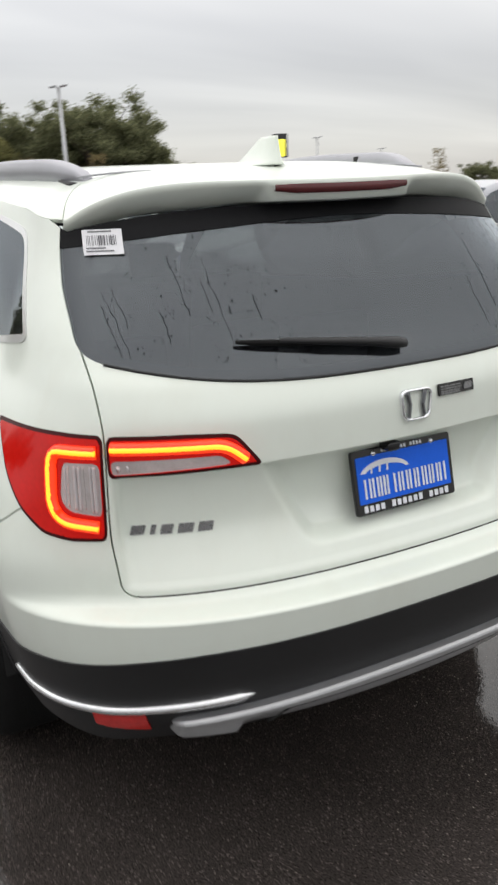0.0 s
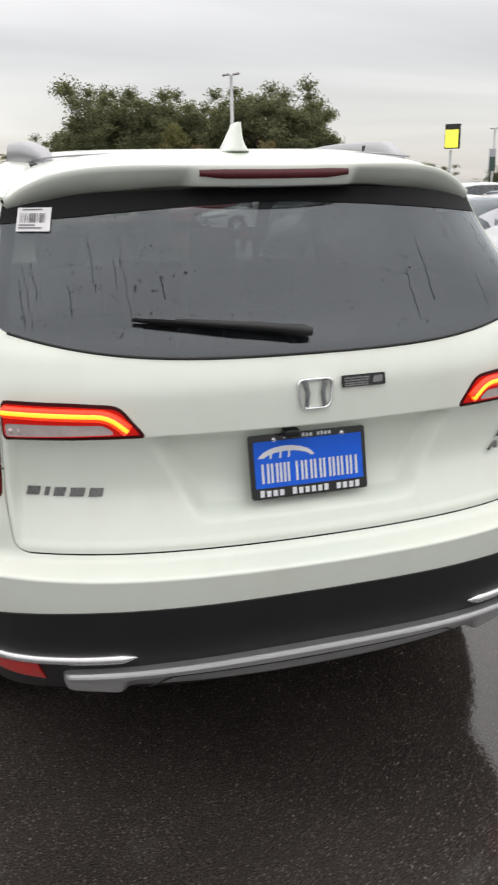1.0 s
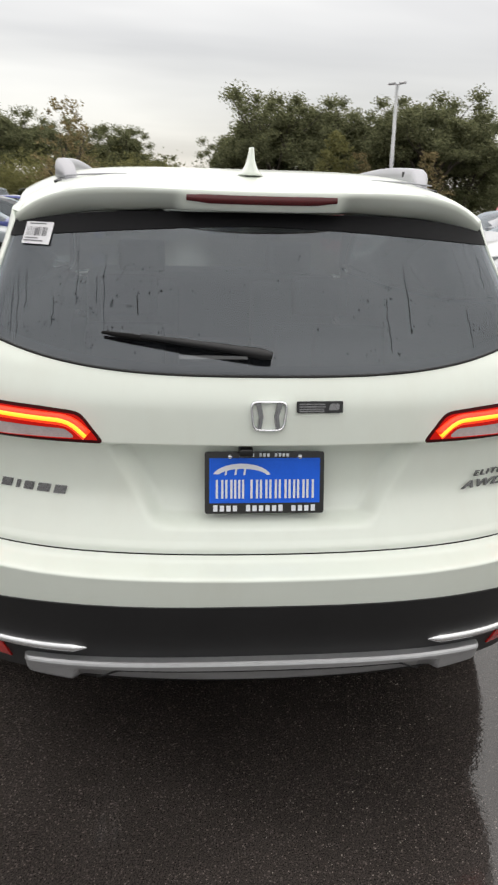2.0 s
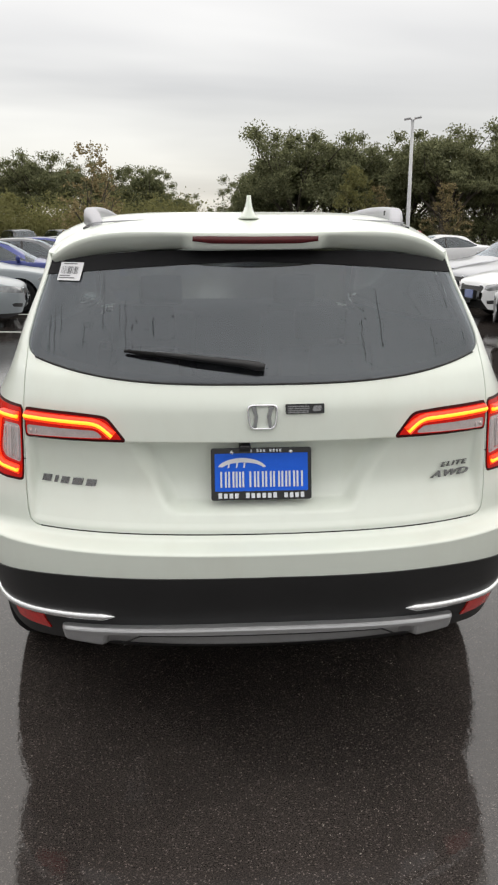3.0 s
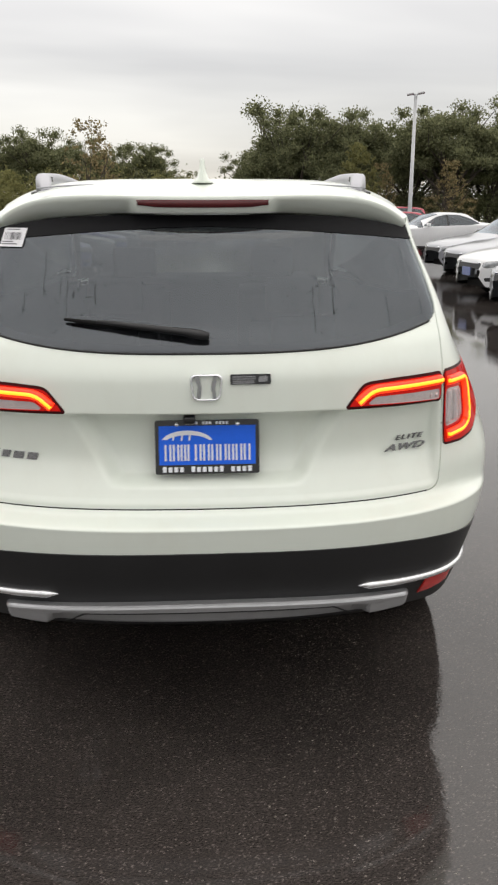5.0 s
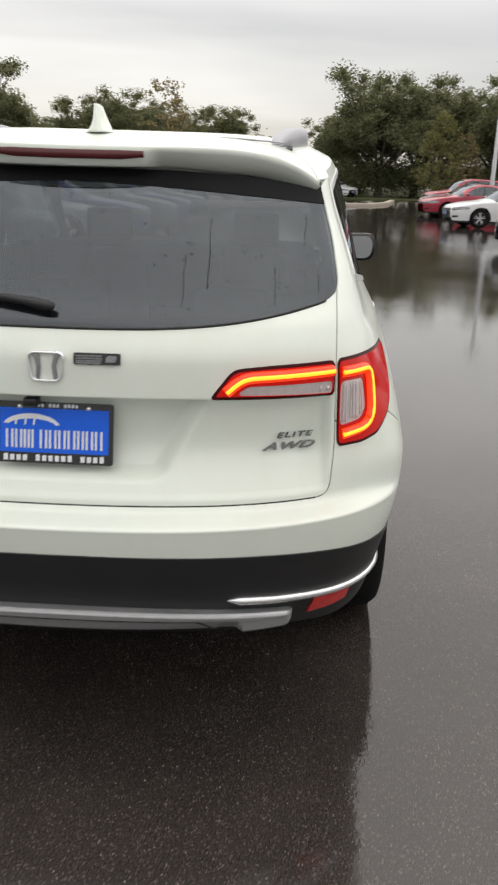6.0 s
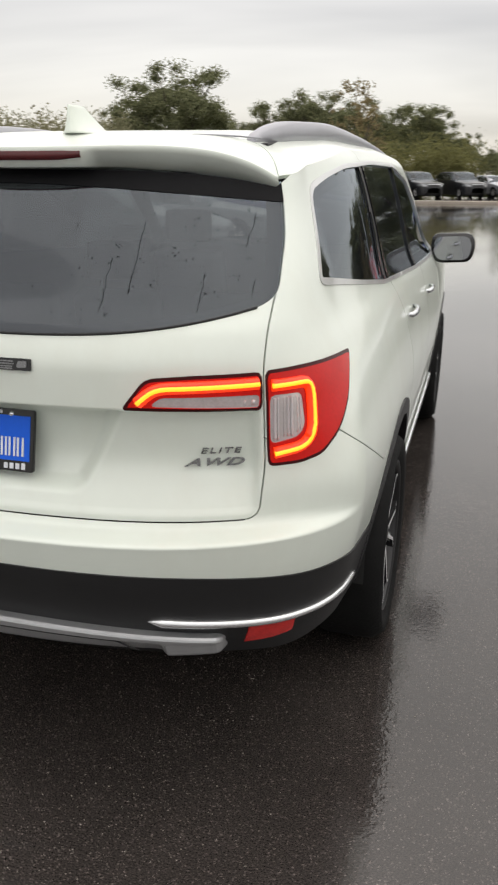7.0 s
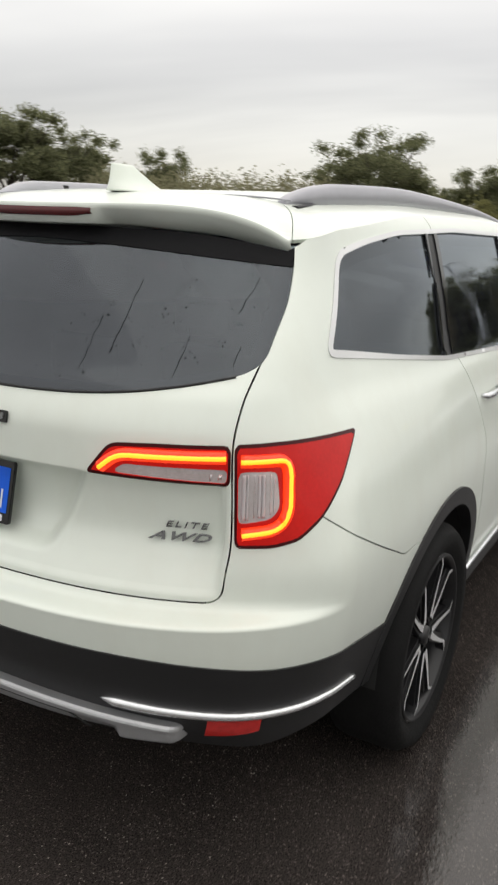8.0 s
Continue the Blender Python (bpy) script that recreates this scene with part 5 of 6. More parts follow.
def parked_car(kind, paint, label, at, dark=False, plate=False):
    """A car with its nose at the origin pointing to -y, built from a skin that is cut into panels and panes."""
    suv_ = kind == "suv"
    ln, hgt, hw0 = (4.62, 1.68, 0.925) if suv_ else (4.88, 1.45, 0.925)
    car = thing("parked_car", label, "car", "parked cars", at=at)
    if suv_:
        ky = [0, 0.05, 0.25, 1.15, 1.95, 2.4, 3.4, 4.15, 4.45, 4.57, 4.62]
        kz = [0.66, 0.84, 0.98, 1.10, 1.60, 1.675, 1.66, 1.58, 1.15, 0.95, 0.6]
        kb = [0.60, 0.76, 0.90, 1.02, 1.05, 1.06, 1.10, 1.14, 1.08, 0.9, 0.6]
    else:
        ky = [0, 0.05, 0.25, 1.30, 2.25, 2.7, 3.3, 4.1, 4.6, 4.82, 4.88]
        kz = [0.58, 0.72, 0.80, 0.97, 1.40, 1.45, 1.42, 1.10, 1.04, 0.95, 0.6]
        kb = [0.54, 0.66, 0.74, 0.90, 0.93, 0.94, 0.97, 1.00, 0.98, 0.9, 0.6]
    ys = ln * (0.5 - 0.5 * np.cos(np.linspace(0, math.pi, 90)))
    zc, zb = pch(ky, kz, ys), pch(ky, kb, ys)
    zlow = pch([0, 0.06, 0.3, ln - 0.3, ln - 0.06, ln], [0.42, 0.24, 0.19, 0.22, 0.28, 0.48], ys)
    hw = pch([0, 0.08, 0.35, 0.9, 2.4, ln - 0.8, ln - 0.2, ln - 0.05, ln], [0.45, 0.70, 0.85, 0.91, hw0, 0.91, 0.84, 0.72, 0.45], ys)
    roofw = hw * (0.72 if suv_ else 0.66)
    grid = []
    for y, c, b, lo, h, rw in zip(ys, zc, zb, zlow, hw, roofw):
        t = np.linspace(0, 1, 14)
        x1, z1 = h * (0.955 + 0.045 * np.sin(t * math.pi * 0.9)) - 0.02 * (1 - t), lo + (b - lo) * t
        up = max(0.0, c - b)
        k = float(np.clip(up / 0.4, 0, 1))
        edge = b + up * (0.93 * k + 0.35 * (1 - k))
        t = np.linspace(0, 1, 10)[1:]
        xe = x1[-1] + (rw - x1[-1]) * k - 0.10 * (1 - k)
        x2, z2 = x1[-1] + (xe - x1[-1]) * t ** 1.15, b + (edge - b) * t
        t = np.linspace(0, 1, 10)[1:]
        x3, z3 = xe * (1 - t), edge + (c - edge) * (1 - (1 - t) ** 2.2)
        bowed = 0.10 * (np.concatenate([x1, x2, x3]) / 0.9) ** 2 * (1 if y < ln / 2 else -1) * min(1, abs(y - ln / 2) / (ln / 2)) ** 4
        grid.append(np.stack([np.concatenate([x1, x2, x3]), y + bowed, np.concatenate([z1, z2, z3])], 1))
    g = np.array(grid)
    sh = Sheet.grid(g).mirrored()
    ctr = sh.p[sh.f].mean(1) - (0, ln / 2, 0.6)
    a, b, c = (sh.p[sh.f[:, i]] for i in range(3))
    fn = np.cross(b - a, c - a)
    if ((fn * ctr).sum(1) > 0).mean() < 0.5:
        sh = Sheet(sh.p, sh.f[:, ::-1])
    fa, ra = (0.93, 3.62) if suv_ else (0.98, 3.78)
    r = 0.36 if suv_ else 0.335
    arch = np.minimum(np.hypot(sh.p[:, 1] - fa, sh.p[:, 2] - r), np.hypot(sh.p[:, 1] - ra, sh.p[:, 2] - r))
    _, sh = sh.cut(np.where(np.abs(sh.p[:, 0]) > 0.6, arch, 9) - r - 0.045)
    zc_at = lambda s: pch(ky, kz, s.p[:, 1])  # noqa: E731
    zb_at = lambda s: pch(ky, kb, s.p[:, 1])  # noqa: E731
    ws0, ws1 = (1.20, 1.98) if suv_ else (1.36, 2.28)
    rw0, rw1 = (4.16, 4.46) if suv_ else (3.38, 4.08)

    def lift_of(s):
        return np.clip((s.p[:, 2] - zb_at(s)) / np.maximum(zc_at(s) - zb_at(s), 0.02), 0, 1.2)

    slope = np.interp(np.abs(sh.p[:, 0]), [0, 0.9], [0, 0.10])
    scr, sh = sh.cut(np.maximum(np.maximum(ws0 + slope - sh.p[:, 1], sh.p[:, 1] - ws1 - slope * 0.3), 0.90 - lift_of(sh) - np.where(sh.p[:, 1] < ws0 + 0.3, 0.9, 0)) + 0 * slope)
    scr.made("windscreen", CAR_GLASS, car, lip=0.004)
    bk, sh = sh.cut(np.maximum(np.maximum(rw0 - sh.p[:, 1], sh.p[:, 1] - rw1), 0.93 - lift_of(sh)))
    bk.made("rear_screen", CAR_GLASS, car, lip=0.004)
    zmin = (1.06 if suv_ else 0.945)
    P = ([(1.42, zmin + 0.02), (1.98, 1.50), (2.35, 1.585), (3.4, 1.575), (4.0, 1.50), (4.22, 1.22), (3.6, zmin + 0.08)] if suv_ else
         [(1.62, zmin), (2.22, 1.29), (2.6, 1.365), (3.1, 1.35), (3.55, 1.22), (3.92, 1.05), (3.5, zmin + 0.045)])
    P = rounded(P, 0.06)
    sw, sh = sh.cut(np.where(np.abs(sh.p[:, 0]) > 0.35, poly_sd(sh.p[:, 1], sh.p[:, 2], P), 1.0))
    for sg in (1, -1):
        left = sw.side(sg)
        for y0 in (2.62, 9.0):
            here, left = left.cut(left.p[:, 1] - y0 + 0.03)
            here.made("side_window", CAR_GLASS, car, lip=0.004)
            bar, left = left.cut(left.p[:, 1] - y0 - 0.03)
            bar.made("door_pillar", GLOSS_BLACK, car, lip=0.004)
    # front: grille, lower intake, headlights
    fz = sh.p[:, 1] < 0.55
    gz = (0.60, 0.84) if suv_ else (0.47, 0.65)
    gr, sh = sh.cut(np.where(fz, poly_sd(sh.p[:, 0], sh.p[:, 2], rounded([(-0.44, gz[1]), (0.44, gz[1]), (0.36, gz[0]), (-0.36, gz[0])], 0.04)), 1.0))
    gr.made("grille", BLACK_PLASTIC, car, "black front grille", lip=0.03, lift=-0.01)
    for sg in (1, -1):
        hz = (0.72, 0.86) if suv_ else (0.58, 0.70)
        hp = [(sg * 0.46, hz[1] - 0.03), (sg * 0.60, hz[1]), (sg * 0.86, hz[1] + 0.03), (sg * 0.88, hz[0] + 0.05), (sg * 0.58, hz[0]), (sg * 0.47, hz[0] + 0.02)]
        hl, sh = sh.cut(np.where(sh.p[:, 1] < 0.75, poly_sd(sh.p[:, 0], sh.p[:, 2], hp), 1.0))
        hl.made("headlight", HEADLIGHT, car, "clear headlight", lip=0.02, lift=-0.002)
        ip = [(sg * 0.52, 0.41), (sg * 0.76, 0.43), (sg * 0.77, 0.37), (sg * 0.54, 0.34)]
        fl, sh = sh.cut(np.where(sh.p[:, 1] < 0.5, poly_sd(sh.p[:, 0], sh.p[:, 2], rounded(ip, 0.03)), 1.0))
        fl.made("fog_lamp_surround", BLACK_PLASTIC, car, lip=0.03, lift=-0.01)
        tz = (0.85, 1.02) if suv_ else (0.80, 0.93)
        tl, sh = sh.cut(np.where(sh.p[:, 1] > ln - 0.6, poly_sd(sh.p[:, 0], sh.p[:, 2], [(sg * 0.42, tz[0]), (sg * 0.92, tz[0]), (sg * 0.92, tz[1]), (sg * 0.42, tz[1])]), 1.0))
        tl.made("rear_lamp", REFLECTOR_RED, car, lip=0.02)
        part("side_mirror", box((0.20, 0.10, 0.13), (sg * (hw0 + 0.07), ws0 + 0.45, zmin + 0.06), 0.04), paint, car)
        simple_wheel(car, sg * 0.80, fa, r, sg < 0)
        simple_wheel(car, sg * 0.80, ra, r, sg < 0)
    part("grille_bar", box((0.80, 0.03, 0.035), (0, 0.055, gz[1] + 0.01), 0.01), CHROME, car)
    skirt, sh = sh.cut(sh.p[:, 2] - (0.36 if suv_ else 0.255))
    for sg in (1, -1):
        skirt.side(sg).where(lambda c_: c_[:, 1] < fa).made("front_skirt", BLACK_PLASTIC, car, lip=0.02)
        skirt.side(sg).where(lambda c_: c_[:, 1] > ra).made("rear_skirt", BLACK_PLASTIC, car, lip=0.02)
        skirt.side(sg).where(lambda c_: (c_[:, 1] >= fa) & (c_[:, 1] <= ra)).made("sill_skirt", BLACK_PLASTIC, car, lip=0.02)
    sh.made("body", paint, car, "", lip=0.02)
    part("underbody", box((1.45, ln - 0.8, 0.14), (0, ln / 2, 0.25), 0.03), GAP, car)
    part("cabin", box((1.35, 2.0, 0.40), (0, 2.7, 0.72), 0.10), CABIN, car)
    for x in (-0.36, 0.36):
        part("front_seat", box((0.45, 0.18, 0.62), (x, 2.75, 0.98 + (0.12 if suv_ else 0)), 0.07), SEAT, car)
    part("roof_lining", box((1.0, 1.2, 0.02), (0, 2.95, hgt - 0.10), 0.005), CABIN, car)
    if plate:
        part("front_plate", box((0.30, 0.02, 0.15), (0, -0.01, 0.50), 0.004), PALE_PLATE, car, "small pale blue dealer plate")
    return car


PALE_PLATE = material("pale_blue_plate", (0.20, 0.24, 0.42), 0.4)
HEADLIGHT = varied(material("headlight_glass", (0.30, 0.31, 0.32), 0.12, metal=0.5, coat=0.8), 18, 0.5)


def car_paint(name, col, metal=0.0):
    return varied(material(name, col, 0.33, metal=metal, coat=0.7), 2, 0.04, rough=0.02)


WHITE, SILVER, CREAM = car_paint("white_car_paint", (0.72, 0.73, 0.74)), car_paint("silver_car_paint", (0.36, 0.37, 0.40), 0.5), car_paint("cream_car_paint", (0.56, 0.55, 0.47))
GREY, BLUE, RED = car_paint("grey_car_paint", (0.09, 0.095, 0.105), 0.4), car_paint("blue_car_paint", (0.02, 0.035, 0.20), 0.3), car_paint("red_car_paint", (0.36, 0.022, 0.045), 0.2)
SLATE = car_paint("slate_car_paint", (0.26, 0.29, 0.31), 0.3)
BLACK = car_paint("black_car_paint", (0.012, 0.013, 0.016), 0.2)
LOT = {
    ("sedan", "white"): (WHITE, "white four-door sedan parked on wet asphalt"), ("sedan", "silver"): (SILVER, "silver grey sedan parked in a row"),
    ("sedan", "cream"): (CREAM, "pale cream sedan parked in a row"), ("sedan", "grey"): (GREY, "dark grey sedan parked in a row"),
    ("sedan", "blue"): (BLUE, "deep blue sedan parked in a row"), ("suv", "red"): (RED, "dark red crossover parked in a row"),
    ("suv", "black"): (BLACK, "black crossover parked in the far row"), ("suv", "silver"): (SILVER, "silver crossover parked in a row"),
    ("sedan", "red"): (RED, "dark red sedan parked in a row"), ("sedan", "slate"): (SLATE, "pale blue-grey sedan parked in a row"), ("suv", "white"): (WHITE, "white crossover parked in a row"),
}
made = {}


def place_car(kind, colour, x, y, rz):
    m = pose(x, y, 0, 0, 0, rz)
    if (kind, colour) in made:
        return copy_thing(made[kind, colour], m)
    paint, label = LOT[kind, colour]
    made[kind, colour] = parked_car(kind, paint, label, m, plate=(kind, colour) == ("sedan", "white"))


# row beyond the lane, noses towards the lane (turned a little against the SUV)
for kind, colour, x, y, rz in (
    ("sedan", "white", 4.85, 12.6, -81), ("sedan", "silver", 5.45, 15.5, -82), ("sedan", "silver", 5.8, 18.4, -82), ("sedan", "white", 6.3, 28.2, -83),
    ("sedan", "red", 6.5, 35.4, -82), ("sedan", "silver", 7.0, 38.4, -82), ("suv", "red", 7.7, 42.0, -82), ("sedan", "silver", 4.45, 9.6, -81), ("suv", "silver", 4.1, 6.6, -81),
    ("sedan", "grey", 15.8, 10.2, 99), ("suv", "red", 16.2, 13.0, 99), ("sedan", "silver", 16.6, 15.8, 99), ("sedan", "white", 17.0, 18.6, 99), ("sedan", "grey", 17.4, 21.4, 98),
    ("suv", "white", 17.8, 24.3, 98), ("sedan", "silver", 18.2, 27.2, 98), ("sedan", "white", 18.6, 30.2, 98), ("suv", "red", 19.2, 36.0, 98), ("sedan", "blue", 18.9, 33.2, 98),
    # row on the other side of the lane
    ("sedan", "slate", -3.3, 12.8, 98), ("sedan", "slate", -3.0, 15.6, 98), ("sedan", "blue", -2.75, 18.5, 98), ("sedan", "grey", -2.45, 21.4, 98), ("sedan", "blue", -2.4, 24.3, 98), ("sedan", "grey", -2.2, 27.2, 98),
    # far row before the trees
    ("suv", "black", -10.8, 52.0, 32), ("suv", "black", -7.9, 52.2, 32), ("suv", "black", -5.1, 52.5, 32), ("suv", "black", -2.3, 52.9, 32), ("suv", "black", 0.4, 54.2, 32), ("sedan", "silver", 2.6, 56.6, 34), ("sedan", "blue", 4.2, 59.2, 38), ("sedan", "white", 5.6, 61.8, 42),
):
    place_car(kind, colour, x, y, rz)


# ---------------------------------------------------------------- trees
def leaf_material(name, col, spread):
    m = material(name, col, 0.75, spec=0.2)
    nt, b = m.node_tree, m.node_tree.nodes["Principled BSDF"]
    geo, hs, rng = nt.nodes.new("ShaderNodeNewGeometry"), nt.nodes.new("ShaderNodeHueSaturation"), nt.nodes.new("ShaderNodeMapRange")
    hs.inputs["Color"].default_value = (*col, 1)
    rng.inputs["To Min"].default_value, rng.inputs["To Max"].default_value = 1 - spread, 1 + spread
    nt.links.new(geo.outputs["Random Per Island"], rng.inputs["Value"])
    nt.links.new(rng.outputs[0], hs.inputs["Value"])
    nt.links.new(hs.outputs[0], b.inputs["Base Color"])
    # light that comes through the leaves
    tl, mx, out = nt.nodes.new("ShaderNodeBsdfTranslucent"), nt.nodes.new("ShaderNodeMixShader"), nt.nodes["Material Output"]
    mx.inputs[0].default_value = 0.5
    nt.links.new(hs.outputs[0], tl.inputs["Color"])
    nt.links.new(b.outputs[0], mx.inputs[1])
    nt.links.new(tl.outputs[0], mx.inputs[2])
    nt.links.new(mx.outputs[0], out.inputs["Surface"])
    return m


OAK = leaf_material("oak_leaves", (0.185, 0.195, 0.105), 0.45)
OLIVE = leaf_material("scrub_leaves", (0.21, 0.205, 0.085), 0.2)
AUTUMN = leaf_material("autumn_leaves", (0.27, 0.22, 0.115), 0.4)
PALE_SCRUB = leaf_material("yellowing_scrub_leaves", (0.26, 0.25, 0.15), 0.22)
BARK = varied(material("grey_bark", (0.075, 0.062, 0.05), 0.9), 3, 0.3, bump=0.4)


def leaf_cloud(rng, centres, per, size):
    """Small leaf cards gathered in clumps; a clump is a centre and its radii."""
    cen = np.array([c[:3] for c in centres]).repeat(per, 0)
    rad = np.array([c[3:] for c in centres]).repeat(per, 0)
    n = len(cen)
    d = rng.normal(size=(n, 3))
    d /= np.linalg.norm(d, axis=1, keepdims=True)
    p = cen + d * rad * np.minimum(np.abs(rng.normal(0, 0.66, (n, 1))), 0.80 + 0.35 * rng.random((n, 1)))
    u = rng.normal(size=(n, 3))
    u /= np.linalg.norm(u, axis=1, keepdims=True)
    v = np.cross(u, rng.normal(size=(n, 3)))
    v /= np.linalg.norm(v, axis=1, keepdims=True)
    s = (size * (0.6 + 0.8 * rng.random((n, 1))))
    q = np.stack([p - u * s, p + v * s * 0.55, p + u * s, p - v * s * 0.55], 1).reshape(-1, 3)
    return q, np.arange(n * 4).reshape(-1, 4)


def tree(seed, height, spread, leaf, trunk_share=0.28, density=1.0, slim=False, name="tree", label="", leaf_size=0.095):
    rng = np.random.default_rng(seed)
    t = thing(name, label, "tree", "trees round the car park")
    top0 = height * trunk_share
    bm = bmesh.new()
    centres = []

    def limb(a, b, r0, r1):
        a, b = Vector(a), Vector(b)
        d = (b - a).normalized()
        s = d.cross((0.3, 0.2, 1)).normalized()
        u = s.cross(d)
        mid = (a + b) / 2 + s * float(rng.normal()) * 0.08 * (b - a).length
        rings = [[bm.verts.new(p + (s * math.cos(k) + u * math.sin(k)) * r) for k in np.linspace(0, 2 * math.pi, 8)[:-1]] for p, r in ((a, r0), (mid, (r0 + r1) / 2), (b, r1))]
        for p, q in zip(rings[:-1], rings[1:]):
            for i in range(7):
                bm.faces.new((p[i], p[(i + 1) % 7], q[(i + 1) % 7], q[i]))

    r = height * (0.012 if slim else 0.028)
    limb((0, 0, -0.1), (rng.normal() * 0.15, rng.normal() * 0.15, top0), r * 1.25, r)
    nl = 5 if slim else 8
    for i in range(nl):
        a = 2 * math.pi * (i + rng.random() * 0.7) / nl
        reach = spread * (0.40 + 0.36 * rng.random())
        e = (reach * math.cos(a), reach * math.sin(a), top0 + (height - top0) * (0.25 + (0.35 if slim else 0.55) * rng.random()))
        limb((0, 0, top0 * (0.75 + 0.25 * rng.random())), e, r * 0.6, r * 0.14)
        for _ in range(3):
            f = (e[0] + rng.normal() * spread * 0.22, e[1] + rng.normal() * spread * 0.22, min(height * 0.95, e[2] + abs(rng.normal()) * height * 0.12))
            limb(Vector((0, 0, top0)).lerp(Vector(e), 0.6), f, r * 0.25, r * 0.05)
            centres.append((*f, *(np.array([1, 1, 0.72]) * spread * (0.14 + 0.12 * rng.random()))))
    if slim:
        # an airy spindle of thin foliage
        centres = []
        for _ in range(int(230 * density)):
            u, a = rng.random() ** 1.2, rng.random() * 2 * math.pi
            k = spread * (0.18 + 0.9 * (1 - u) ** 0.8 * min(1, 0.4 + 3 * u)) * rng.random() ** 0.5
            rad = spread * (0.08 + 0.10 * rng.random())
            centres.append((k * math.cos(a), k * math.sin(a), height * (0.14 + 0.83 * u), rad, rad, rad * 0.9))
    for _ in range(0 if slim else int(120 * density)):
        d = rng.normal(size=3)
        d /= np.linalg.norm(d)
        d[2] = abs(d[2]) * 1.25 - 0.45
        k = 0.55 + 0.40 * rng.random()
        c = (d[0] * spread * k, d[1] * spread * k, top0 + (height - top0) * (0.42 + 0.50 * d[2] * k))
        centres.append((*c, *(np.array([1, 1, 0.7]) * spread * ((0.11 + 0.15 * rng.random()) if not slim else (0.10 + 0.16 * rng.random())))))
    bmesh.ops.recalc_face_normals(bm, faces=bm.faces)
    part("trunk", bm, BARK, t)
    q, f = leaf_cloud(rng, centres, int((22 if slim else 380) * density), leaf_size)
    me = bpy.data.meshes.new("crown")
    me.from_pydata(q.tolist(), [], f.tolist())
    finish("crown", me, leaf, t, smooth=False)
    return t


oak_label = "broad dark green live oak on the verge"
oaks = [tree(11, 9, 4.6, OAK, label=oak_label), tree(12, 9, 4.2, OAK, label=oak_label), tree(13, 9, 4.9, OAK, 0.22, label=oak_label)]
fall = [tree(21, 8, 2.7, AUTUMN, 0.2, 0.85, True, label="thin autumn tree with brown and yellow leaves", leaf_size=0.085), tree(22, 6, 2.3, OLIVE, 0.12, 1.0, True, label="olive green young tree", leaf_size=0.09)]
used = set()


def plant(src, az, d, h, base_h, wide=1.0, turn=0):
    x, y = polar(az, d)
    k = h / base_h
    m = pose(x, y, 0.06, 0, 0, turn) @ Matrix.Diagonal((k * wide, k * wide, k, 1))
    if src not in used:
        used.add(src)
        src.matrix_basis = m
        return src
    o = copy_thing(src, Matrix())
    o.matrix_basis = m
    return o


for i, (az, d, h, wide) in enumerate((
    (0.6, 74, 3.6, 0.8), (3.4, 71, 6.0, 0.85), (6.4, 68, 9.3, 1.0), (8.7, 70, 9.4, 0.9), (11.3, 71, 8.5, 0.95), (14.1, 69, 8.2, 0.95), (16.7, 66, 9.6, 1.0), (19.3, 68, 7.3, 1.0), (21.4, 72, 4.6, 0.9),
    (-1.9, 82, 5.2, 0.9), (-3.9, 80, 7.4, 0.85), (-6.0, 84, 7.4, 0.9), (-8.8, 82, 8.2, 0.9), (-11.3, 80, 8.4, 0.9), (-14.0, 82, 7.6, 0.9), (-17.0, 80, 6.2, 0.9), (-20.5, 70, 9.5, 1.0), (-23.0, 78, 7.0, 0.9),
    (-27.0, 95, 5.2, 1.0), (-31.0, 95, 5.0, 1.0), (-35.2, 76, 7.9, 0.75), (-41.0, 72, 8.9, 0.9), (-45.0, 68, 10.2, 1.0), (-50.0, 66, 10.5, 1.0), (-56.0, 70, 9.0, 1.0),
    (10.6, 73, 7.6, 1.0), (18.6, 73, 7.8, 1.0), (5.2, 72, 7.4, 1.0), (15.9, 73, 8.0, 1.0), (28, 120, 4.5, 1.4), (33, 130, 4.2, 1.5), (38, 125, 4.0, 1.5), (24.5, 120, 4.0, 1.4), (43, 125, 4.6, 1.4),
)):
    plant(oaks[2 if i == 16 else i % 3], az, d, h, 9.0, wide, (i * 67) % 360)
for j, az, d, h, wide in ((0, -7.9, 42, 5.9, 1.15), (0, 16.6, 60, 4.9, 1.3), (1, 10.4, 60, 6.2, 0.95), (0, 12.0, 61, 4.8, 1.1), (1, -25.5, 62, 4.4, 1.2), (1, -29.0, 64, 4.0, 1.2), (1, -33, 64, 3.4, 1.3), (0, 39.4, 55, 4.0, 0.9), (1, -13, 64, 4.4, 1.2)):
    plant(fall[j], az, d, h, (8, 6)[j], wide, (az * 53) % 360)


def scrub(name, azs, d0, d1, h0, h1, n, mat, label, seed, size=0.09):
    rng = np.random.default_rng(seed)
    cs = []
    for _ in range(n):
        az, d = rng.uniform(*azs), rng.uniform(d0, d1)
        x, y = polar(az, d)
        h = rng.uniform(h0, h1)
        cs.append((x, y, h * 0.45, 1.5, 1.5, h * 0.55))
    q, f = leaf_cloud(rng, cs, 400, size)
    q[:, 2] = np.maximum(q[:, 2], 0.08)
    me = bpy.data.meshes.new(name)
    me.from_pydata(q.tolist(), [], f.tolist())
    tagged(finish(name, me, mat, None, label, smooth=False), category="shrubs", kind="stuff")


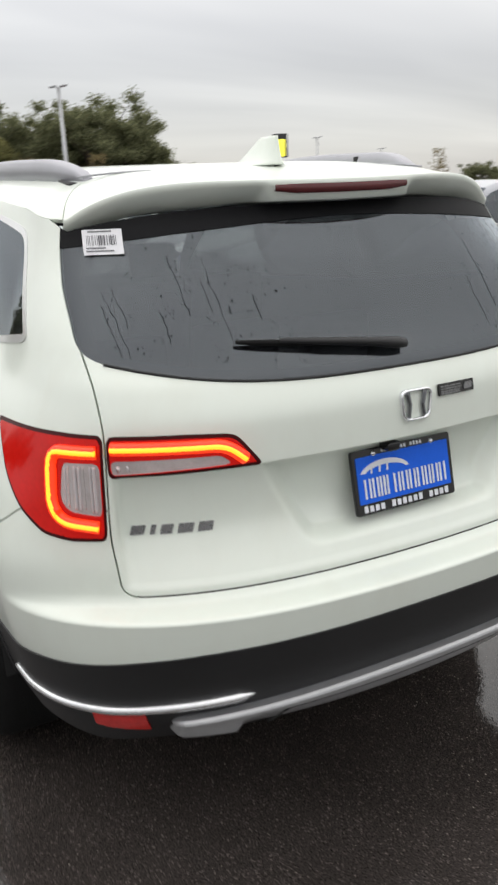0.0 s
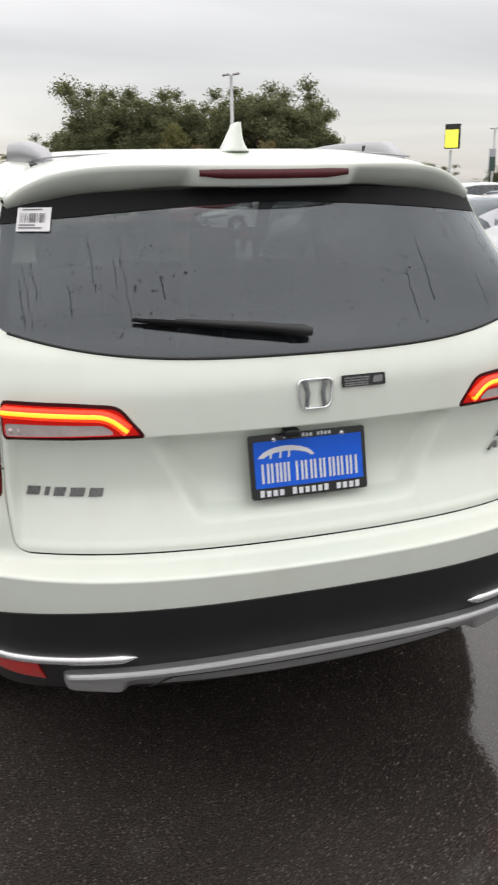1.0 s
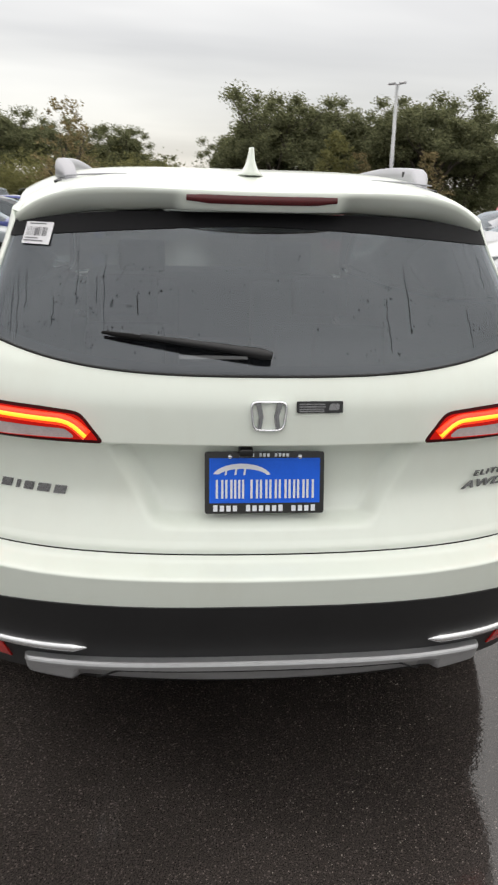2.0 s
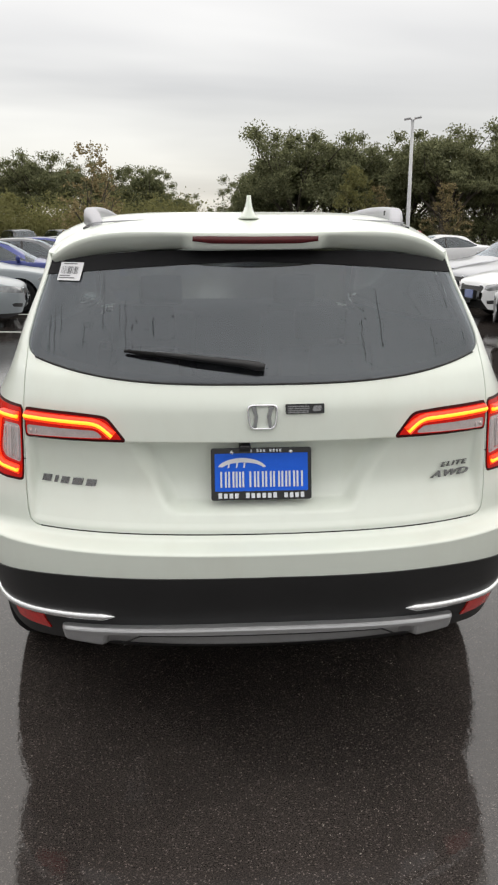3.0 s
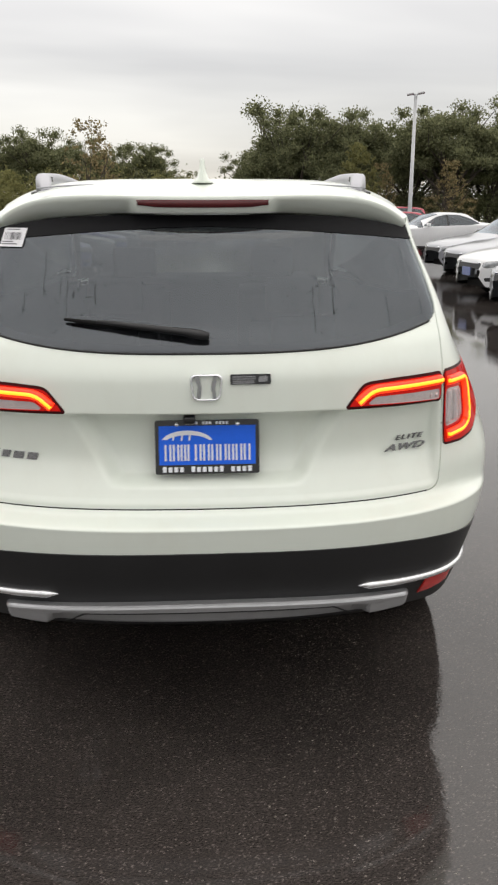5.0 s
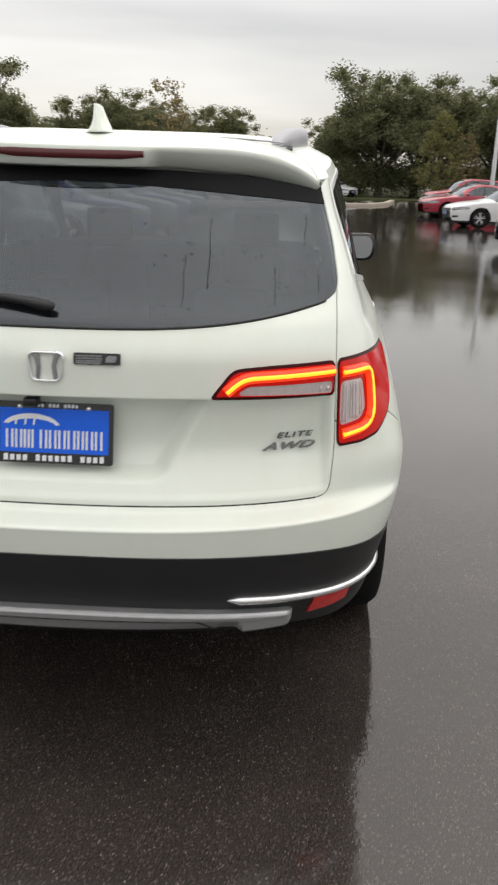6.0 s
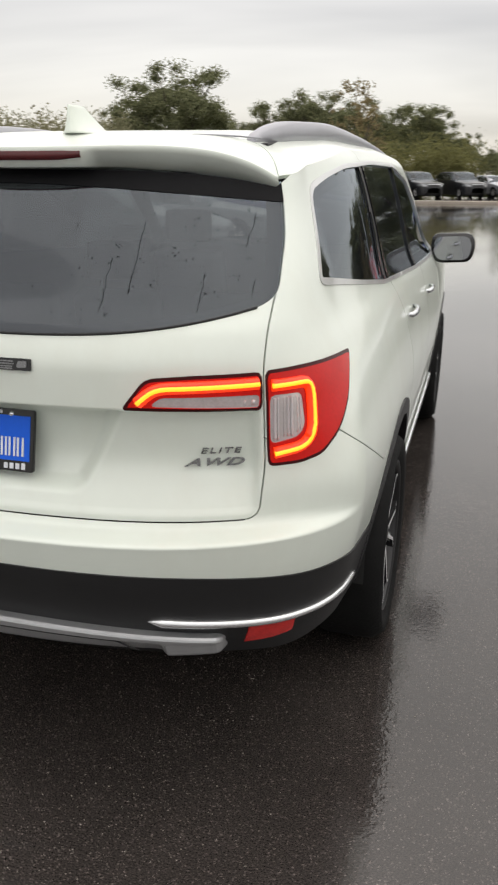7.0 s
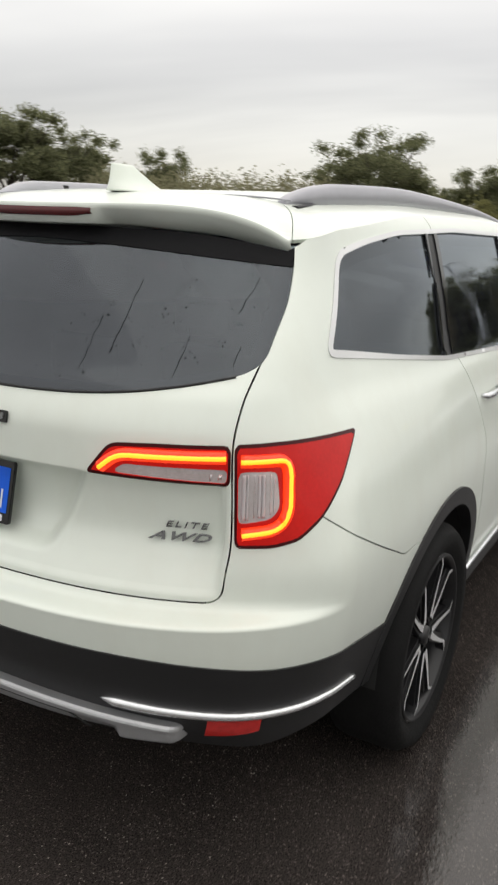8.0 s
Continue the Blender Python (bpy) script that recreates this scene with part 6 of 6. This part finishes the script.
scrub("hedge", (-17, -0.5), 60, 66, 3.4, 4.8, 120, OLIVE, "olive green hedge of scrub behind the cars", 5)
scrub("hedge", (-60, -16), 64, 72, 2.2, 4.4, 150, OLIVE, "olive green hedge of scrub on the verge", 6)
scrub("hedge", (-40, -23.5), 64, 72, 4.4, 6.2, 320, PALE_SCRUB, "pale yellowing scrub on the verge", 16, 0.13)
scrub("undergrowth", (1, 23), 66, 74, 2.6, 5.0, 230, OAK, "dark undergrowth beneath the oaks", 7)
scrub("undergrowth", (-60, 0), 84, 92, 3.0, 5.0, 110, OAK, "dark undergrowth behind the hedge", 8)
scrub("undergrowth", (22, 50), 110, 140, 1.5, 3.0, 80, OAK, "low far trees at the horizon", 9)

# ---------------------------------------------------------------- lamp posts, sign, banners
POST = varied(material("pale_grey_post", (0.48, 0.49, 0.50), 0.4, metal=0.3), 2, 0.08)
SIGN_BLACK = material("sign_black", (0.02, 0.02, 0.022), 0.4)
SIGN_YELLOW = material("lit_yellow_sign", (0.8, 0.75, 0.05), 0.4, emit=(1.0, 0.93, 0.12), power=0.75)
BANNER_GREEN, BANNER_LIGHT = material("banner_green", (0.06, 0.10, 0.08), 0.6), material("banner_light", (0.5, 0.5, 0.55), 0.6)


def lamp_post(az, d, h, arms=1):
    x, y = polar(az, d)
    post = thing("lamp_post", "tall pale grey steel lamp post", "lamp post", "lamp posts", at=pose(x, y, 0, 0, 0, -az))
    part("pole", tube([(0, 0, 0), (0, 0, 0.6), (0, 0, h)], [0.12, 0.11, 0.075], 10), POST, post)
    part("base", lathe([(0.0001, 0.9), (0.25, 0.9), (0.27, 0.86), (0.27, 0.0)], 16), CONCRETE, post).matrix_basis = pose(0, 0, 0, 0, -90, 0)
    for sx in (-1, 1)[: arms]:
        part("arm", tube([(0, 0, h - 0.05), (sx * 0.12, 0, h)], 0.03, 6), POST, post)
        part("lamp_head", box((0.36, 0.28, 0.09), (sx * 0.26, 0, h + 0.035 + 0.02 * sx), 0.03, Matrix.Rotation(radians(-9), 4, "Y")), POST, post)


lamp_post(13.95, 43.6, 7.05, 2)
lamp_post(31.8, 80, 6.4, 2)
lamp_post(20.9, 95, 6.2, 2)
lamp_post(36.3, 100, 6.0, 2)

x, y = polar(28.85, 60)
sign = thing("pole_sign", "black pole sign with a lit yellow panel", "sign", at=pose(x, y, 0, 0, 0, -28.9))
part("post", tube([(0, 0, 0), (0, 0, 3.9)], 0.09, 8), POST, sign)
part("cabinet", box((1.05, 0.4, 1.60), (0.08, 0.1, 4.80), 0.04), SIGN_BLACK, sign)
part("panel", box((0.85, 0.06, 1.15), (0.02, -0.13, 4.64), 0.01), SIGN_YELLOW, sign, "lit yellow sign panel")
for az, d in ((31.3, 58), (33.6, 58)):
    x, y = polar(az, d)
    bn = thing("banner", "tall green and pale banner on a pole", "banner", "banners", at=pose(x, y, 0, 0, 0, -az))
    part("pole", tube([(0, 0, 0), (0, 0, 3.9)], 0.04, 6), POST, bn)
    part("cloth", box((0.40, 0.02, 0.9), (0.22, 0, 2.9), 0.004), BANNER_GREEN, bn)
    part("cloth_top", box((0.40, 0.021, 0.5), (0.22, 0, 3.60), 0.004), BANNER_LIGHT, bn)
